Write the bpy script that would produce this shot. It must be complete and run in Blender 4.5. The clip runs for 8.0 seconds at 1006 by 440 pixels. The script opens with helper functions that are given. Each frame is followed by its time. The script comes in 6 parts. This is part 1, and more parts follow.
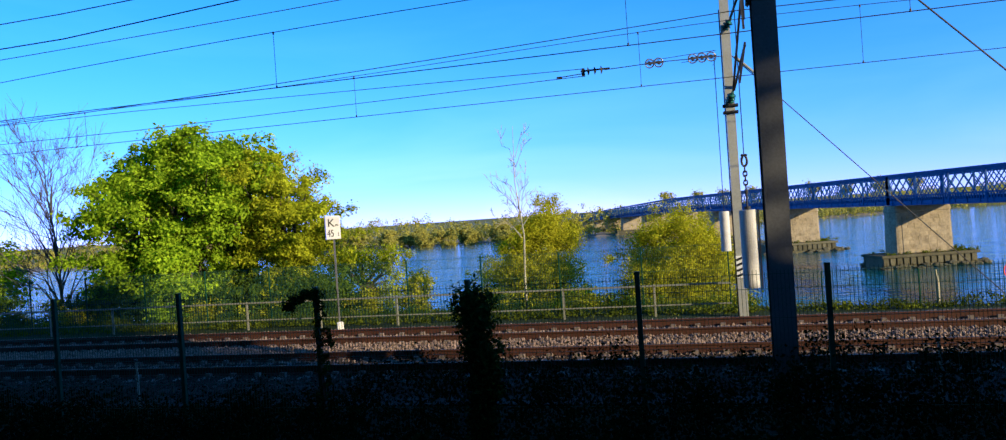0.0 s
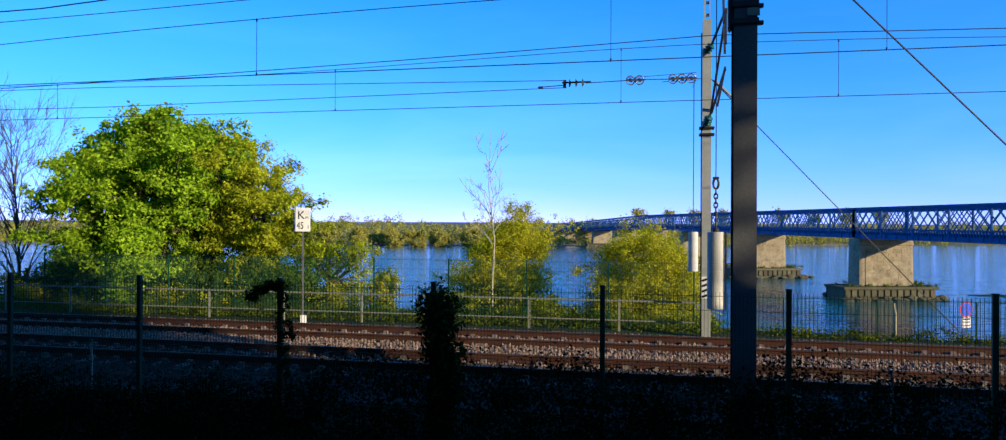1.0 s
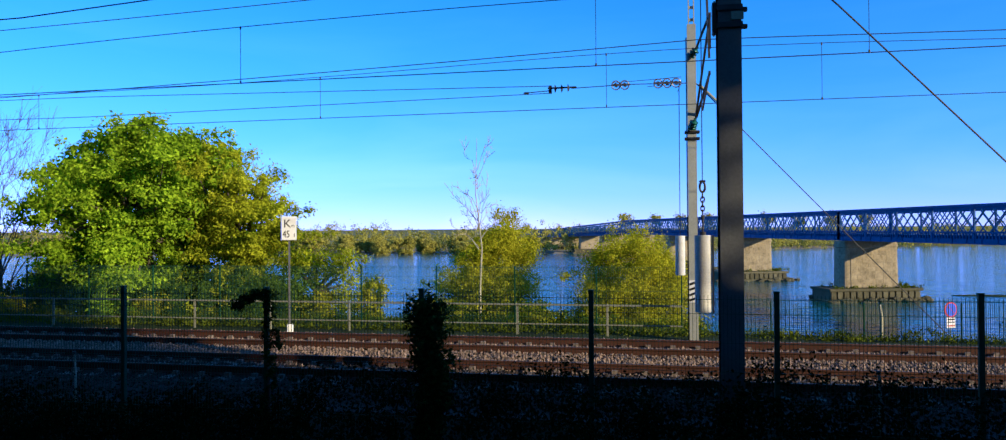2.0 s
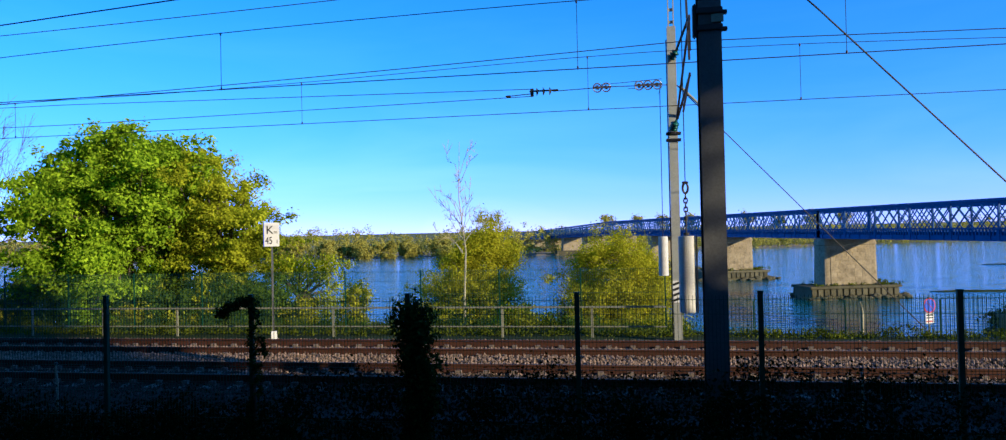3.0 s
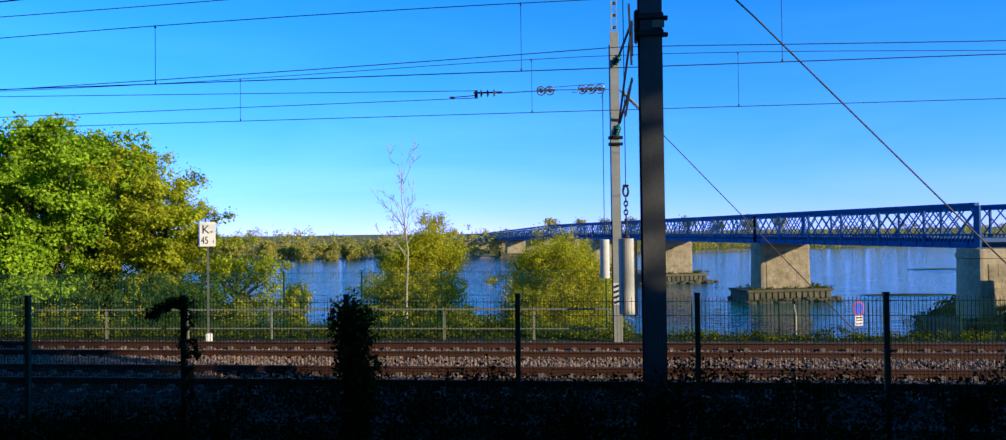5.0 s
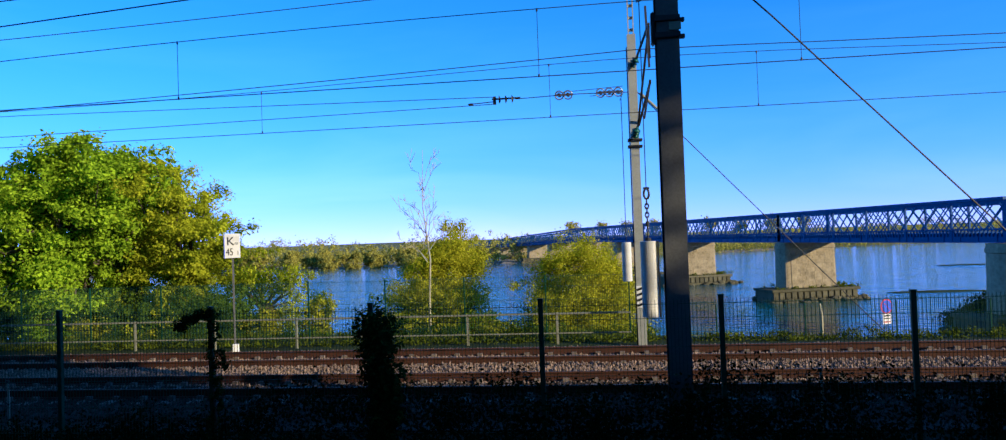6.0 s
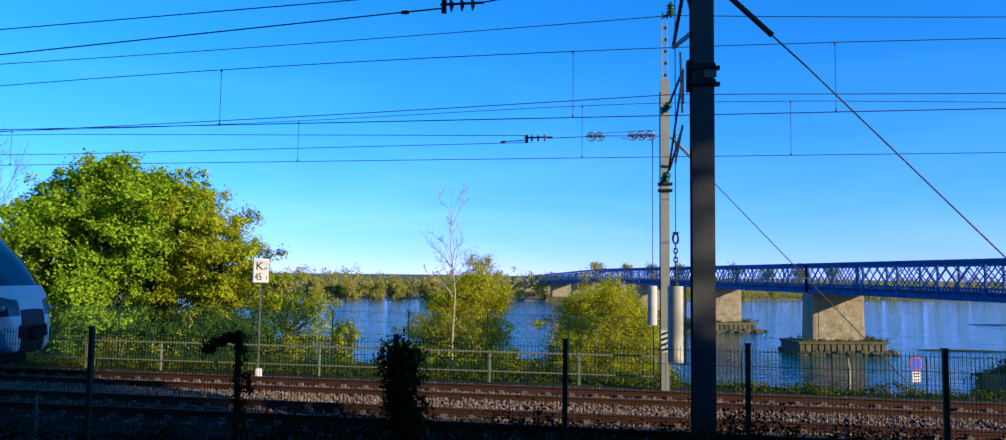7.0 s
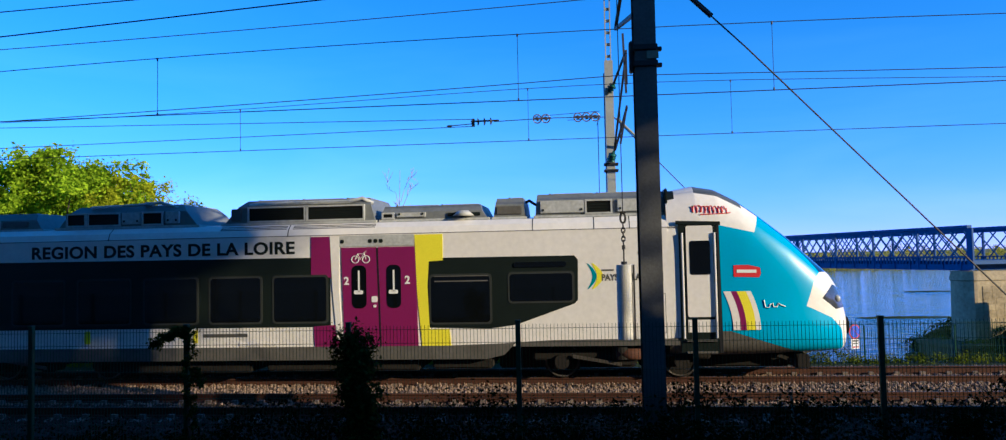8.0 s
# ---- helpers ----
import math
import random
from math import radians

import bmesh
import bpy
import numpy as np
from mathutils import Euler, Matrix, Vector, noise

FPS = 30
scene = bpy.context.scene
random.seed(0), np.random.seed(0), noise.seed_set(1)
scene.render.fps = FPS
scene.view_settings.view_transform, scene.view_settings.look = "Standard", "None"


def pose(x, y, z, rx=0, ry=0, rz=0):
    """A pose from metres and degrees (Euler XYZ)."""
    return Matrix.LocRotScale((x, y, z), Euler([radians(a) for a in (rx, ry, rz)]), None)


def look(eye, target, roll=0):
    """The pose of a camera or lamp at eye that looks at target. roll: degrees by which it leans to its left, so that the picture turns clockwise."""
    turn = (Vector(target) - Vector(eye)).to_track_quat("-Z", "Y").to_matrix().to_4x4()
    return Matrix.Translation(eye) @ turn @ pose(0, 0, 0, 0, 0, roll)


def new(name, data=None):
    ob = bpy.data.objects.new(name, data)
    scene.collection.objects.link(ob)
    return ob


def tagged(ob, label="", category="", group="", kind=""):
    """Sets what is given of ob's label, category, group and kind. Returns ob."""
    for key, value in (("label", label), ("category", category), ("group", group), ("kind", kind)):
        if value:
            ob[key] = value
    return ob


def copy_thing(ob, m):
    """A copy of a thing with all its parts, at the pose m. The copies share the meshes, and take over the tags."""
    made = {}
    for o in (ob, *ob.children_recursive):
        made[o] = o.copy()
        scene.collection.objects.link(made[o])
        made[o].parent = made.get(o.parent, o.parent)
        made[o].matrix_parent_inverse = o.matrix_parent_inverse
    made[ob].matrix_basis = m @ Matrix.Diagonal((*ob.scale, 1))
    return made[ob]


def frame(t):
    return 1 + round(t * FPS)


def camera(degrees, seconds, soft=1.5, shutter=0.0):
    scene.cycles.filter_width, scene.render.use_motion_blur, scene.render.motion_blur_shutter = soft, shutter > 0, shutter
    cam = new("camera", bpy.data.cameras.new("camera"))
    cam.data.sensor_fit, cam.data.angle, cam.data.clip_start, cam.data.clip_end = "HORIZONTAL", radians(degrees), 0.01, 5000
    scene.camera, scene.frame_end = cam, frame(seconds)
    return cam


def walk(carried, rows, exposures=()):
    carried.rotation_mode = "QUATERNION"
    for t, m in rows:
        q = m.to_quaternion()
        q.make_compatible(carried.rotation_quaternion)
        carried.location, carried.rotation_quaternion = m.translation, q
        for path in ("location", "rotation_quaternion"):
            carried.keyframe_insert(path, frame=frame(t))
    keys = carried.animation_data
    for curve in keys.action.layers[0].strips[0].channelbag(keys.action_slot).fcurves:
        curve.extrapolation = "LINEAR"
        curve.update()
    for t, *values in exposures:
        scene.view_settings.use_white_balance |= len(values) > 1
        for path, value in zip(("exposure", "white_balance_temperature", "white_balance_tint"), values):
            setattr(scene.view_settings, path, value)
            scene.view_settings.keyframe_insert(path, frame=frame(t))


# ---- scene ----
cam = camera(65.6, 8.0, soft=1.2)


def aim(x, y, z, yaw, pitch, roll):
    """Camera pose: yaw to the left of +y, pitch up, roll as in look()."""
    return pose(x, y, z, 0, 0, yaw) @ pose(0, 0, 0, 90 + pitch) @ pose(0, 0, 0, 0, 0, roll)


# seconds, x, y, z, yaw, pitch, roll
PATH = [
    (0.0, -0.005, 0.010, 2.820, 14.646, -0.215, -3.900),
    (0.5, 0.017, -0.010, 2.807, 14.231, -0.567, -1.914),
    (1.0, 0.012, -0.015, 2.821, 12.576, 0.126, 0.254),
    (1.5, -0.029, -0.010, 2.805, 13.785, 0.566, -0.709),
    (1.7, -0.020, -0.002, 2.806, 12.486, 0.483, -0.592),
    (2.8, 0.037, 0.053, 2.811, 10.880, 0.995, -0.488),
    (3.0, -0.034, -0.021, 2.821, 10.319, 0.788, -1.240),
    (3.5, -0.009, 0.006, 2.814, 7.612, 0.543, -2.116),
    (4.0, 0.012, 0.103, 2.799, 6.407, -0.175, -1.253),
    (4.2, 0.012, 0.090, 2.799, 5.735, -0.441, -1.013),
    (5.3, 0.000, 0.010, 2.800, 6.563, 1.219, -0.890),
    (5.5, 0.000, 0.000, 2.800, 6.500, 1.100, -1.560),
    (6.0, 0.008, -0.010, 2.808, 7.777, 1.317, -2.021),
    (6.5, -0.026, -0.100, 2.810, 8.741, 2.916, 1.086),
    (7.0, -0.042, -0.112, 2.822, 9.609, 4.011, 0.712),
    (7.5, -0.034, -0.115, 2.811, 6.842, 2.390, -0.125),
    (8.0, -0.046, -0.166, 2.827, 5.841, 2.777, -1.187),
]
walk(cam, [(row[0], aim(*row[1:])) for row in PATH], exposures=[(0.0, 0.88, 5060, 9), (0.7, 0.80, 4980, 9), (1.5, 0.74, 4920, 9), (3.0, 0.74, 4880, 9), (8.0, 0.72, 4860, 9)])

# ---- light: low sun from the far end of the line, clear sky ----
SUN_EL, SUN_OFF = 16.0, 24.0
sun_way = Vector((math.cos(radians(SUN_EL)) * math.cos(radians(SUN_OFF)), -math.cos(radians(SUN_EL)) * math.sin(radians(SUN_OFF)), math.sin(radians(SUN_EL))))
sun = new("sun", bpy.data.lights.new("sun", "SUN"))
sun.data.energy, sun.data.angle, sun.data.color = 4.3, radians(0.5), (1.0, 0.70, 0.33)
sun.matrix_world = look(sun_way * 100, (0, 0, 0))
world = bpy.data.worlds.new("world")
scene.world = world
world.use_nodes = True
wn, wl = world.node_tree.nodes, world.node_tree.links
sky = wn.new("ShaderNodeTexSky")
sky.sky_type, sky.sun_disc = "NISHITA", False
sky.sun_elevation, sky.sun_rotation = radians(SUN_EL), radians(90 + SUN_OFF)
sky.air_density, sky.dust_density, sky.ozone_density, sky.altitude = 0.42, 0.0, 2.6, 50
# clear spring air: a softer fall from horizon to zenith
way, flat, lift, unit = wn.new("ShaderNodeTexCoord"), wn.new("ShaderNodeVectorMath"), wn.new("ShaderNodeVectorMath"), wn.new("ShaderNodeVectorMath")
flat.operation, lift.operation, unit.operation = "MULTIPLY", "ADD", "NORMALIZE"
flat.inputs[1].default_value, lift.inputs[1].default_value = (1.0, 1.0, 0.76), (0.0, 0.0, 0.035)
wl.new(way.outputs["Generated"], flat.inputs[0])
wl.new(flat.outputs[0], lift.inputs[0])
wl.new(lift.outputs[0], unit.inputs[0])
wl.new(unit.outputs[0], sky.inputs["Vector"])
hue = wn.new("ShaderNodeHueSaturation")
hue.inputs["Hue"].default_value, hue.inputs["Saturation"].default_value = 0.494, 1.18
wl.new(sky.outputs[0], hue.inputs["Color"])
# pale haze low over the horizon
split, low, power, haze = wn.new("ShaderNodeSeparateXYZ"), wn.new("ShaderNodeMath"), wn.new("ShaderNodeMath"), wn.new("ShaderNodeMix")
low.operation, power.operation, low.use_clamp = "SUBTRACT", "POWER", True
low.inputs[0].default_value, power.inputs[1].default_value = 1.0, 8.0
wl.new(way.outputs["Generated"], split.inputs[0])
wl.new(split.outputs["Z"], low.inputs[1])
wl.new(low.outputs[0], power.inputs[0])
haze.data_type, haze.blend_type = "RGBA", "MULTIPLY"
haze.inputs["B"].default_value = (1.42, 0.68, 0.93, 1)
wl.new(power.outputs[0], haze.inputs["Factor"])
wl.new(hue.outputs[0], haze.inputs["A"])
# thin cirrus veils
veil_map, veil, veil_amount, veiled = wn.new("ShaderNodeVectorMath"), wn.new("ShaderNodeTexNoise"), wn.new("ShaderNodeMapRange"), wn.new("ShaderNodeMix")
veil_map.operation = "MULTIPLY"
veil_map.inputs[1].default_value = (1.6, 1.6, 9.0)
veil.inputs["Scale"].default_value, veil.inputs["Detail"].default_value, veil.inputs["Distortion"].default_value = 1.3, 5.0, 0.5
veil_amount.inputs["From Min"].default_value, veil_amount.inputs["From Max"].default_value = 0.48, 0.75
veiled.data_type, veiled.blend_type = "RGBA", "MULTIPLY"
veiled.inputs["B"].default_value = (1.26, 1.10, 1.04, 1)
wl.new(way.outputs["Generated"], veil_map.inputs[0])
wl.new(veil_map.outputs[0], veil.inputs["Vector"])
wl.new(veil.outputs["Fac"], veil_amount.inputs["Value"])
wl.new(veil_amount.outputs[0], veiled.inputs["Factor"])
wl.new(haze.outputs["Result"], veiled.inputs["A"])
wl.new(veiled.outputs["Result"], wn["Background"].inputs["Color"])
wn["Background"].inputs["Strength"].default_value = 0.163


# ---- materials ----
def mat(name, color, rough=0.6, metal=0.0, vary=0.25, scale=3.0, bump=0.15, fine=40.0, island=0.0, each=0.0, coat=0.0, worn=None, spec=0.5):
    """Procedural surface: base colour broken up at a coarse and a fine scale, relief from the fine one."""
    m = bpy.data.materials.new(name)
    m.use_nodes = True
    n, l = m.node_tree.nodes, m.node_tree.links
    b = n["Principled BSDF"]
    b.inputs["Metallic"].default_value = metal
    b.inputs["Coat Weight"].default_value = coat
    b.inputs["Specular IOR Level"].default_value = spec
    co = n.new("ShaderNodeTexCoord")
    big, small = n.new("ShaderNodeTexNoise"), n.new("ShaderNodeTexNoise")
    big.inputs["Scale"].default_value, small.inputs["Scale"].default_value = scale, fine
    big.inputs["Detail"].default_value, small.inputs["Detail"].default_value = 6, 4
    l.new(co.outputs["Object"], big.inputs["Vector"])
    l.new(co.outputs["Object"], small.inputs["Vector"])
    mixed = n.new("ShaderNodeMath")
    mixed.operation = "ADD"
    l.new(big.outputs["Fac"], mixed.inputs[0])
    l.new(small.outputs["Fac"], mixed.inputs[1])
    last = mixed
    if island or each:
        src = n.new("ShaderNodeNewGeometry") if island else n.new("ShaderNodeObjectInfo")
        amount = n.new("ShaderNodeMath")
        amount.operation = "MULTIPLY_ADD"
        amount.inputs[1].default_value = island or each
        l.new(src.outputs["Random Per Island" if island else "Random"], amount.inputs[0])
        l.new(mixed.outputs[0], amount.inputs[2])
        last = amount
    ramp = n.new("ShaderNodeMapRange")
    ramp.inputs["From Min"].default_value, ramp.inputs["From Max"].default_value = 0.6, 1.4 + (island or each)
    ramp.inputs["To Min"].default_value, ramp.inputs["To Max"].default_value = 0.0, 1.0
    l.new(last.outputs[0], ramp.inputs["Value"])
    mix = n.new("ShaderNodeMix")
    mix.data_type = "RGBA"
    dark = worn if worn else tuple(c * (1 - vary) for c in color)
    light = tuple(min(1, c * (1 + vary * 0.8)) for c in color)
    mix.inputs["A"].default_value, mix.inputs["B"].default_value = (*dark, 1), (*light, 1)
    l.new(ramp.outputs[0], mix.inputs["Factor"])
    l.new(mix.outputs["Result"], b.inputs["Base Color"])
    rr = n.new("ShaderNodeMapRange")
    rr.inputs["To Min"].default_value, rr.inputs["To Max"].default_value = max(0.02, rough * 0.8), min(1, rough * 1.2)
    l.new(small.outputs["Fac"], rr.inputs["Value"])
    l.new(rr.outputs[0], b.inputs["Roughness"])
    if bump:
        bp = n.new("ShaderNodeBump")
        bp.inputs["Strength"].default_value, bp.inputs["Distance"].default_value = bump, 0.02
        l.new(mixed.outputs[0], bp.inputs["Height"])
        l.new(bp.outputs[0], b.inputs["Normal"])
    return m


def leaf_mat(name, dark, light, glow=0.42, gloss=0.004):
    """Thin leaf: diffuse with light coming through, each leaf of its own tone."""
    m = bpy.data.materials.new(name)
    m.use_nodes = True
    n, l = m.node_tree.nodes, m.node_tree.links
    n.remove(n["Principled BSDF"])
    geo, mix = n.new("ShaderNodeNewGeometry"), n.new("ShaderNodeMix")
    co, noi, add = n.new("ShaderNodeTexCoord"), n.new("ShaderNodeTexNoise"), n.new("ShaderNodeMath")
    noi.inputs["Scale"].default_value = 0.9
    l.new(co.outputs["Object"], noi.inputs["Vector"])
    add.operation = "MULTIPLY_ADD"
    add.inputs[1].default_value, add.use_clamp = 0.6, True
    l.new(geo.outputs["Random Per Island"], add.inputs[0])
    sub = n.new("ShaderNodeMath")
    sub.operation = "SUBTRACT"
    sub.inputs[1].default_value = 0.25
    l.new(noi.outputs["Fac"], sub.inputs[0])
    l.new(sub.outputs[0], add.inputs[2])
    mix.data_type = "RGBA"
    mix.inputs["A"].default_value, mix.inputs["B"].default_value = (*dark, 1), (*light, 1)
    l.new(add.outputs[0], mix.inputs["Factor"])
    dif, tra, gls = n.new("ShaderNodeBsdfDiffuse"), n.new("ShaderNodeBsdfTranslucent"), n.new("ShaderNodeBsdfGlossy")
    gls.inputs["Roughness"].default_value = 0.45
    for s in (dif, tra):
        l.new(mix.outputs["Result"], s.inputs["Color"])
    a, c = n.new("ShaderNodeMixShader"), n.new("ShaderNodeMixShader")
    a.inputs[0].default_value, c.inputs[0].default_value = glow, gloss
    l.new(dif.outputs[0], a.inputs[1])
    l.new(tra.outputs[0], a.inputs[2])
    l.new(a.outputs[0], c.inputs[1])
    l.new(gls.outputs[0], c.inputs[2])
    l.new(c.outputs[0], n["Material Output"].inputs["Surface"])
    return m


M = {
    # soil and ballast bed: colours lowered to carry the shade on the near ground
    "soil": mat("shade_dark_soil_and_grass", (0.022, 0.026, 0.012), 0.95, scale=0.15, fine=6, vary=0.5, bump=0.6, spec=0.1),
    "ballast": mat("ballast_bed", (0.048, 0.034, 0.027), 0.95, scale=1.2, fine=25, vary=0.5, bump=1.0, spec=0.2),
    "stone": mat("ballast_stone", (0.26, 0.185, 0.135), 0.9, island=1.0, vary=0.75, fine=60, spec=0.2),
    # darker copy of the stone: shade over the near track put into its colour
    "stone_dark": mat("shaded_ballast_stone", (0.052, 0.038, 0.029), 0.95, island=1.0, vary=0.55, fine=60, spec=0.1),
    "rust": mat("rusty_rail_steel", (0.07, 0.031, 0.019), 0.8, metal=0.0, scale=2, fine=50, vary=0.35, spec=0.2),
    "railhead": mat("worn_rail_head", (0.12, 0.10, 0.09), 0.6, metal=0.6, scale=4, vary=0.3),
    "sleeper": mat("concrete_sleeper", (0.17, 0.135, 0.11), 0.9, each=0.5, vary=0.3, bump=0.3),
    # fence green lowered: shade on the near posts is part of this colour
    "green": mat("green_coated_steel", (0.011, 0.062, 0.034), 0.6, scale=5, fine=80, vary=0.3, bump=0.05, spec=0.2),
    # far mesh: a lighter green than the near fence
    "farmesh": mat("far_green_wire", (0.035, 0.095, 0.05), 0.6, scale=5, fine=80, vary=0.3, bump=0, spec=0.2),
    "galv": mat("galvanised_steel", (0.26, 0.26, 0.19), 0.6, metal=0.1, scale=5, fine=60, vary=0.3, bump=0.05),
    "mast": mat("weathered_mast_steel", (0.115, 0.117, 0.12), 0.75, metal=0.0, spec=0.25, scale=1.5, fine=30, vary=0.3, bump=0.1),
    "pale": mat("pale_mast_paint", (0.36, 0.37, 0.33), 0.7, scale=2, fine=30, vary=0.25, bump=0.1),
    "iron": mat("dark_iron", (0.035, 0.034, 0.036), 0.6, metal=0.4, vary=0.3),
    "wire": mat("dark_copper_wire", (0.03, 0.03, 0.035), 0.6, metal=0.3, vary=0.2, bump=0),
    "insulator": mat("green_glass_insulator", (0.02, 0.10, 0.075), 0.15, vary=0.2, bump=0),
    "chrome": mat("bare_pulley_metal", (0.22, 0.20, 0.22), 0.35, metal=0.7, vary=0.3),
    "concrete": mat("white_concrete", (0.62, 0.61, 0.58), 0.85, scale=3, fine=40, vary=0.2, bump=0.25),
    "white": mat("white_enamel", (0.82, 0.82, 0.80), 0.4, vary=0.06, bump=0.02),
    "black": mat("black_paint", (0.012, 0.012, 0.014), 0.5, vary=0.2, bump=0),
    "red": mat("red_paint", (0.62, 0.03, 0.035), 0.4, vary=0.1, bump=0),
    "signblue": mat("blue_sign_paint", (0.02, 0.09, 0.75), 0.4, vary=0.1, bump=0),
    "bridge": mat("blue_bridge_paint", (0.008, 0.068, 0.21), 0.6, spec=0.3, scale=0.6, fine=8, vary=0.3, bump=0.05),
    "pier": mat("pier_limestone", (0.34, 0.28, 0.17), 0.95, scale=0.9, fine=4, vary=0.55, bump=1.0, each=0.3, spec=0.1),
    "footing": mat("footing_stone", (0.13, 0.12, 0.07), 0.95, scale=0.8, fine=6, vary=0.6, bump=1.0, each=0.6, spec=0.1),
    "bark": mat("grey_brown_bark", (0.10, 0.08, 0.06), 0.95, scale=4, fine=40, vary=0.4, bump=0.5),
    "greybark": mat("grey_twig_bark", (0.10, 0.09, 0.075), 0.95, scale=4, fine=40, vary=0.4, bump=0.4),
    "palebark": mat("pale_birch_bark", (0.40, 0.37, 0.24), 0.85, scale=5, fine=40, vary=0.3, bump=0.3),
    "leaf_green": leaf_mat("fresh_maple_leaf", (0.020, 0.080, 0.001), (0.54, 0.75, 0.002)),
    "leaf_yellow": leaf_mat("yellow_green_willow_leaf", (0.17, 0.19, 0.002), (0.68, 0.65, 0.004)),
    "leaf_gold": leaf_mat("golden_spring_leaf", (0.08, 0.125, 0.001), (0.70, 0.73, 0.003)),
    # leaf kept dark to hold the shade under and beside the maple
    "leaf_shade": leaf_mat("shaded_undergrowth_leaf", (0.018, 0.045, 0.003), (0.13, 0.20, 0.008), 0.3),
    # bramble leaf near black: the foreground shade is in the leaf colour
    "leaf_deep": leaf_mat("shade_dark_bramble_leaf", (0.004, 0.007, 0.002), (0.012, 0.020, 0.004), 0.15, 0.0),
    "leaf_ivy": leaf_mat("ivy_leaf", (0.010, 0.022, 0.004), (0.05, 0.085, 0.012), 0.2, 0.004),
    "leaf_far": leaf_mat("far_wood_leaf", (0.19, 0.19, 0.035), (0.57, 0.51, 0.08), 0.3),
    "grass": leaf_mat("bank_grass_blade", (0.03, 0.055, 0.004), (0.16, 0.19, 0.01), 0.25),
    "meadow": mat("far_meadow", (0.17, 0.17, 0.06), 0.95, scale=0.02, fine=0.3, vary=0.45, bump=0.2, spec=0.1),
    "bankside": mat("grassy_bank", (0.03, 0.042, 0.012), 0.95, scale=0.3, fine=5, vary=0.5, bump=0.8, spec=0.1),
    "sand": mat("river_sand", (0.24, 0.20, 0.13), 0.95, scale=0.2, fine=3, vary=0.3, bump=0.3),
    "wall": mat("building_plaster", (0.42, 0.38, 0.31), 0.9, scale=0.5, fine=10, vary=0.2),
    "slate": mat("slate_roof", (0.06, 0.065, 0.075), 0.6, scale=1, fine=12, vary=0.3),
    "t_white": mat("train_white_paint", (0.80, 0.77, 0.73), 0.32, scale=0.7, fine=9, vary=0.10, bump=0.01, coat=0.3),
    "t_grey": mat("train_skirt_grey", (0.105, 0.10, 0.088), 0.5, scale=1.5, fine=12, vary=0.25, bump=0.02),
    "t_roof": mat("train_roof_grey", (0.17, 0.18, 0.18), 0.5, scale=1.2, fine=10, vary=0.25, bump=0.05),
    # lid grey brightened to include sun and sky light on the roof tops
    "t_lid": mat("weathered_roof_lid", (0.44, 0.45, 0.44), 0.6, scale=2, fine=14, vary=0.35, bump=0.05),
    "t_dark": mat("train_window_band", (0.010, 0.015, 0.013), 0.4, vary=0.2, bump=0, spec=0.25),
    "t_frame": mat("grey_window_rubber", (0.032, 0.036, 0.034), 0.6, vary=0.2, bump=0, spec=0.2),
    "t_brow": mat("dark_brow_paint", (0.10, 0.11, 0.115), 0.35, vary=0.2, bump=0),
    "t_glass": mat("train_tinted_glass", (0.004, 0.005, 0.006), 0.06, vary=0.2, bump=0),
    "t_purple": mat("train_plum_paint", (0.21, 0.012, 0.10), 0.32, scale=1, vary=0.12, bump=0.01, coat=0.3),
    "t_yellow": mat("train_yellow_paint", (0.85, 0.77, 0.005), 0.32, scale=1, vary=0.08, bump=0.01, coat=0.3),
    "t_blue": mat("train_turquoise_paint", (0.003, 0.37, 0.68), 0.36, scale=1, vary=0.10, bump=0.01, coat=0.15),
    "t_teal": mat("train_teal_mark", (0.0, 0.25, 0.33), 0.35, vary=0.1, bump=0),
    "t_under": mat("bogie_grime", (0.020, 0.018, 0.016), 0.9, spec=0.15, scale=4, fine=30, vary=0.4, bump=0.2),
    "t_wheel": mat("worn_wheel_steel", (0.10, 0.09, 0.08), 0.5, metal=0.5, vary=0.4),
    "t_lamp": mat("clear_lamp_glass", (0.42, 0.44, 0.46), 0.1, vary=0.1, bump=0),
    "t_cover": mat("smoked_lamp_cover", (0.045, 0.05, 0.055), 0.12, vary=0.3, bump=0, coat=0.5),
    "t_screen": mat("tinted_windscreen", (0.008, 0.016, 0.035), 0.05, vary=0.2, bump=0, coat=1.0, spec=0.8),
}

water_mat = bpy.data.materials.new("river_water")
water_mat.use_nodes = True
n, l = water_mat.node_tree.nodes, water_mat.node_tree.links
b = n["Principled BSDF"]
b.inputs["Base Color"].default_value = (0.001, 0.085, 0.12, 1)
b.inputs["Roughness"].default_value, b.inputs["IOR"].default_value = 0.06, 1.33
co, mp, wa, wb, ad, bp = (n.new("ShaderNode" + k) for k in ("TexCoord", "Mapping", "TexNoise", "TexNoise", "Math", "Bump"))
mp.inputs["Scale"].default_value = (0.35, 1.0, 1.0)
l.new(co.outputs["Object"], mp.inputs["Vector"])
for tex, s, dd in ((wa, 0.12, 5), (wb, 0.9, 3)):
    tex.inputs["Scale"].default_value, tex.inputs["Detail"].default_value = s, dd
    l.new(mp.outputs[0], tex.inputs["Vector"])
l.new(wa.outputs["Fac"], ad.inputs[0])
l.new(wb.outputs["Fac"], ad.inputs[1])
l.new(ad.outputs[0], bp.inputs["Height"])
bp.inputs["Strength"].default_value, bp.inputs["Distance"].default_value = 0.8, 0.28
l.new(bp.outputs[0], b.inputs["Normal"])


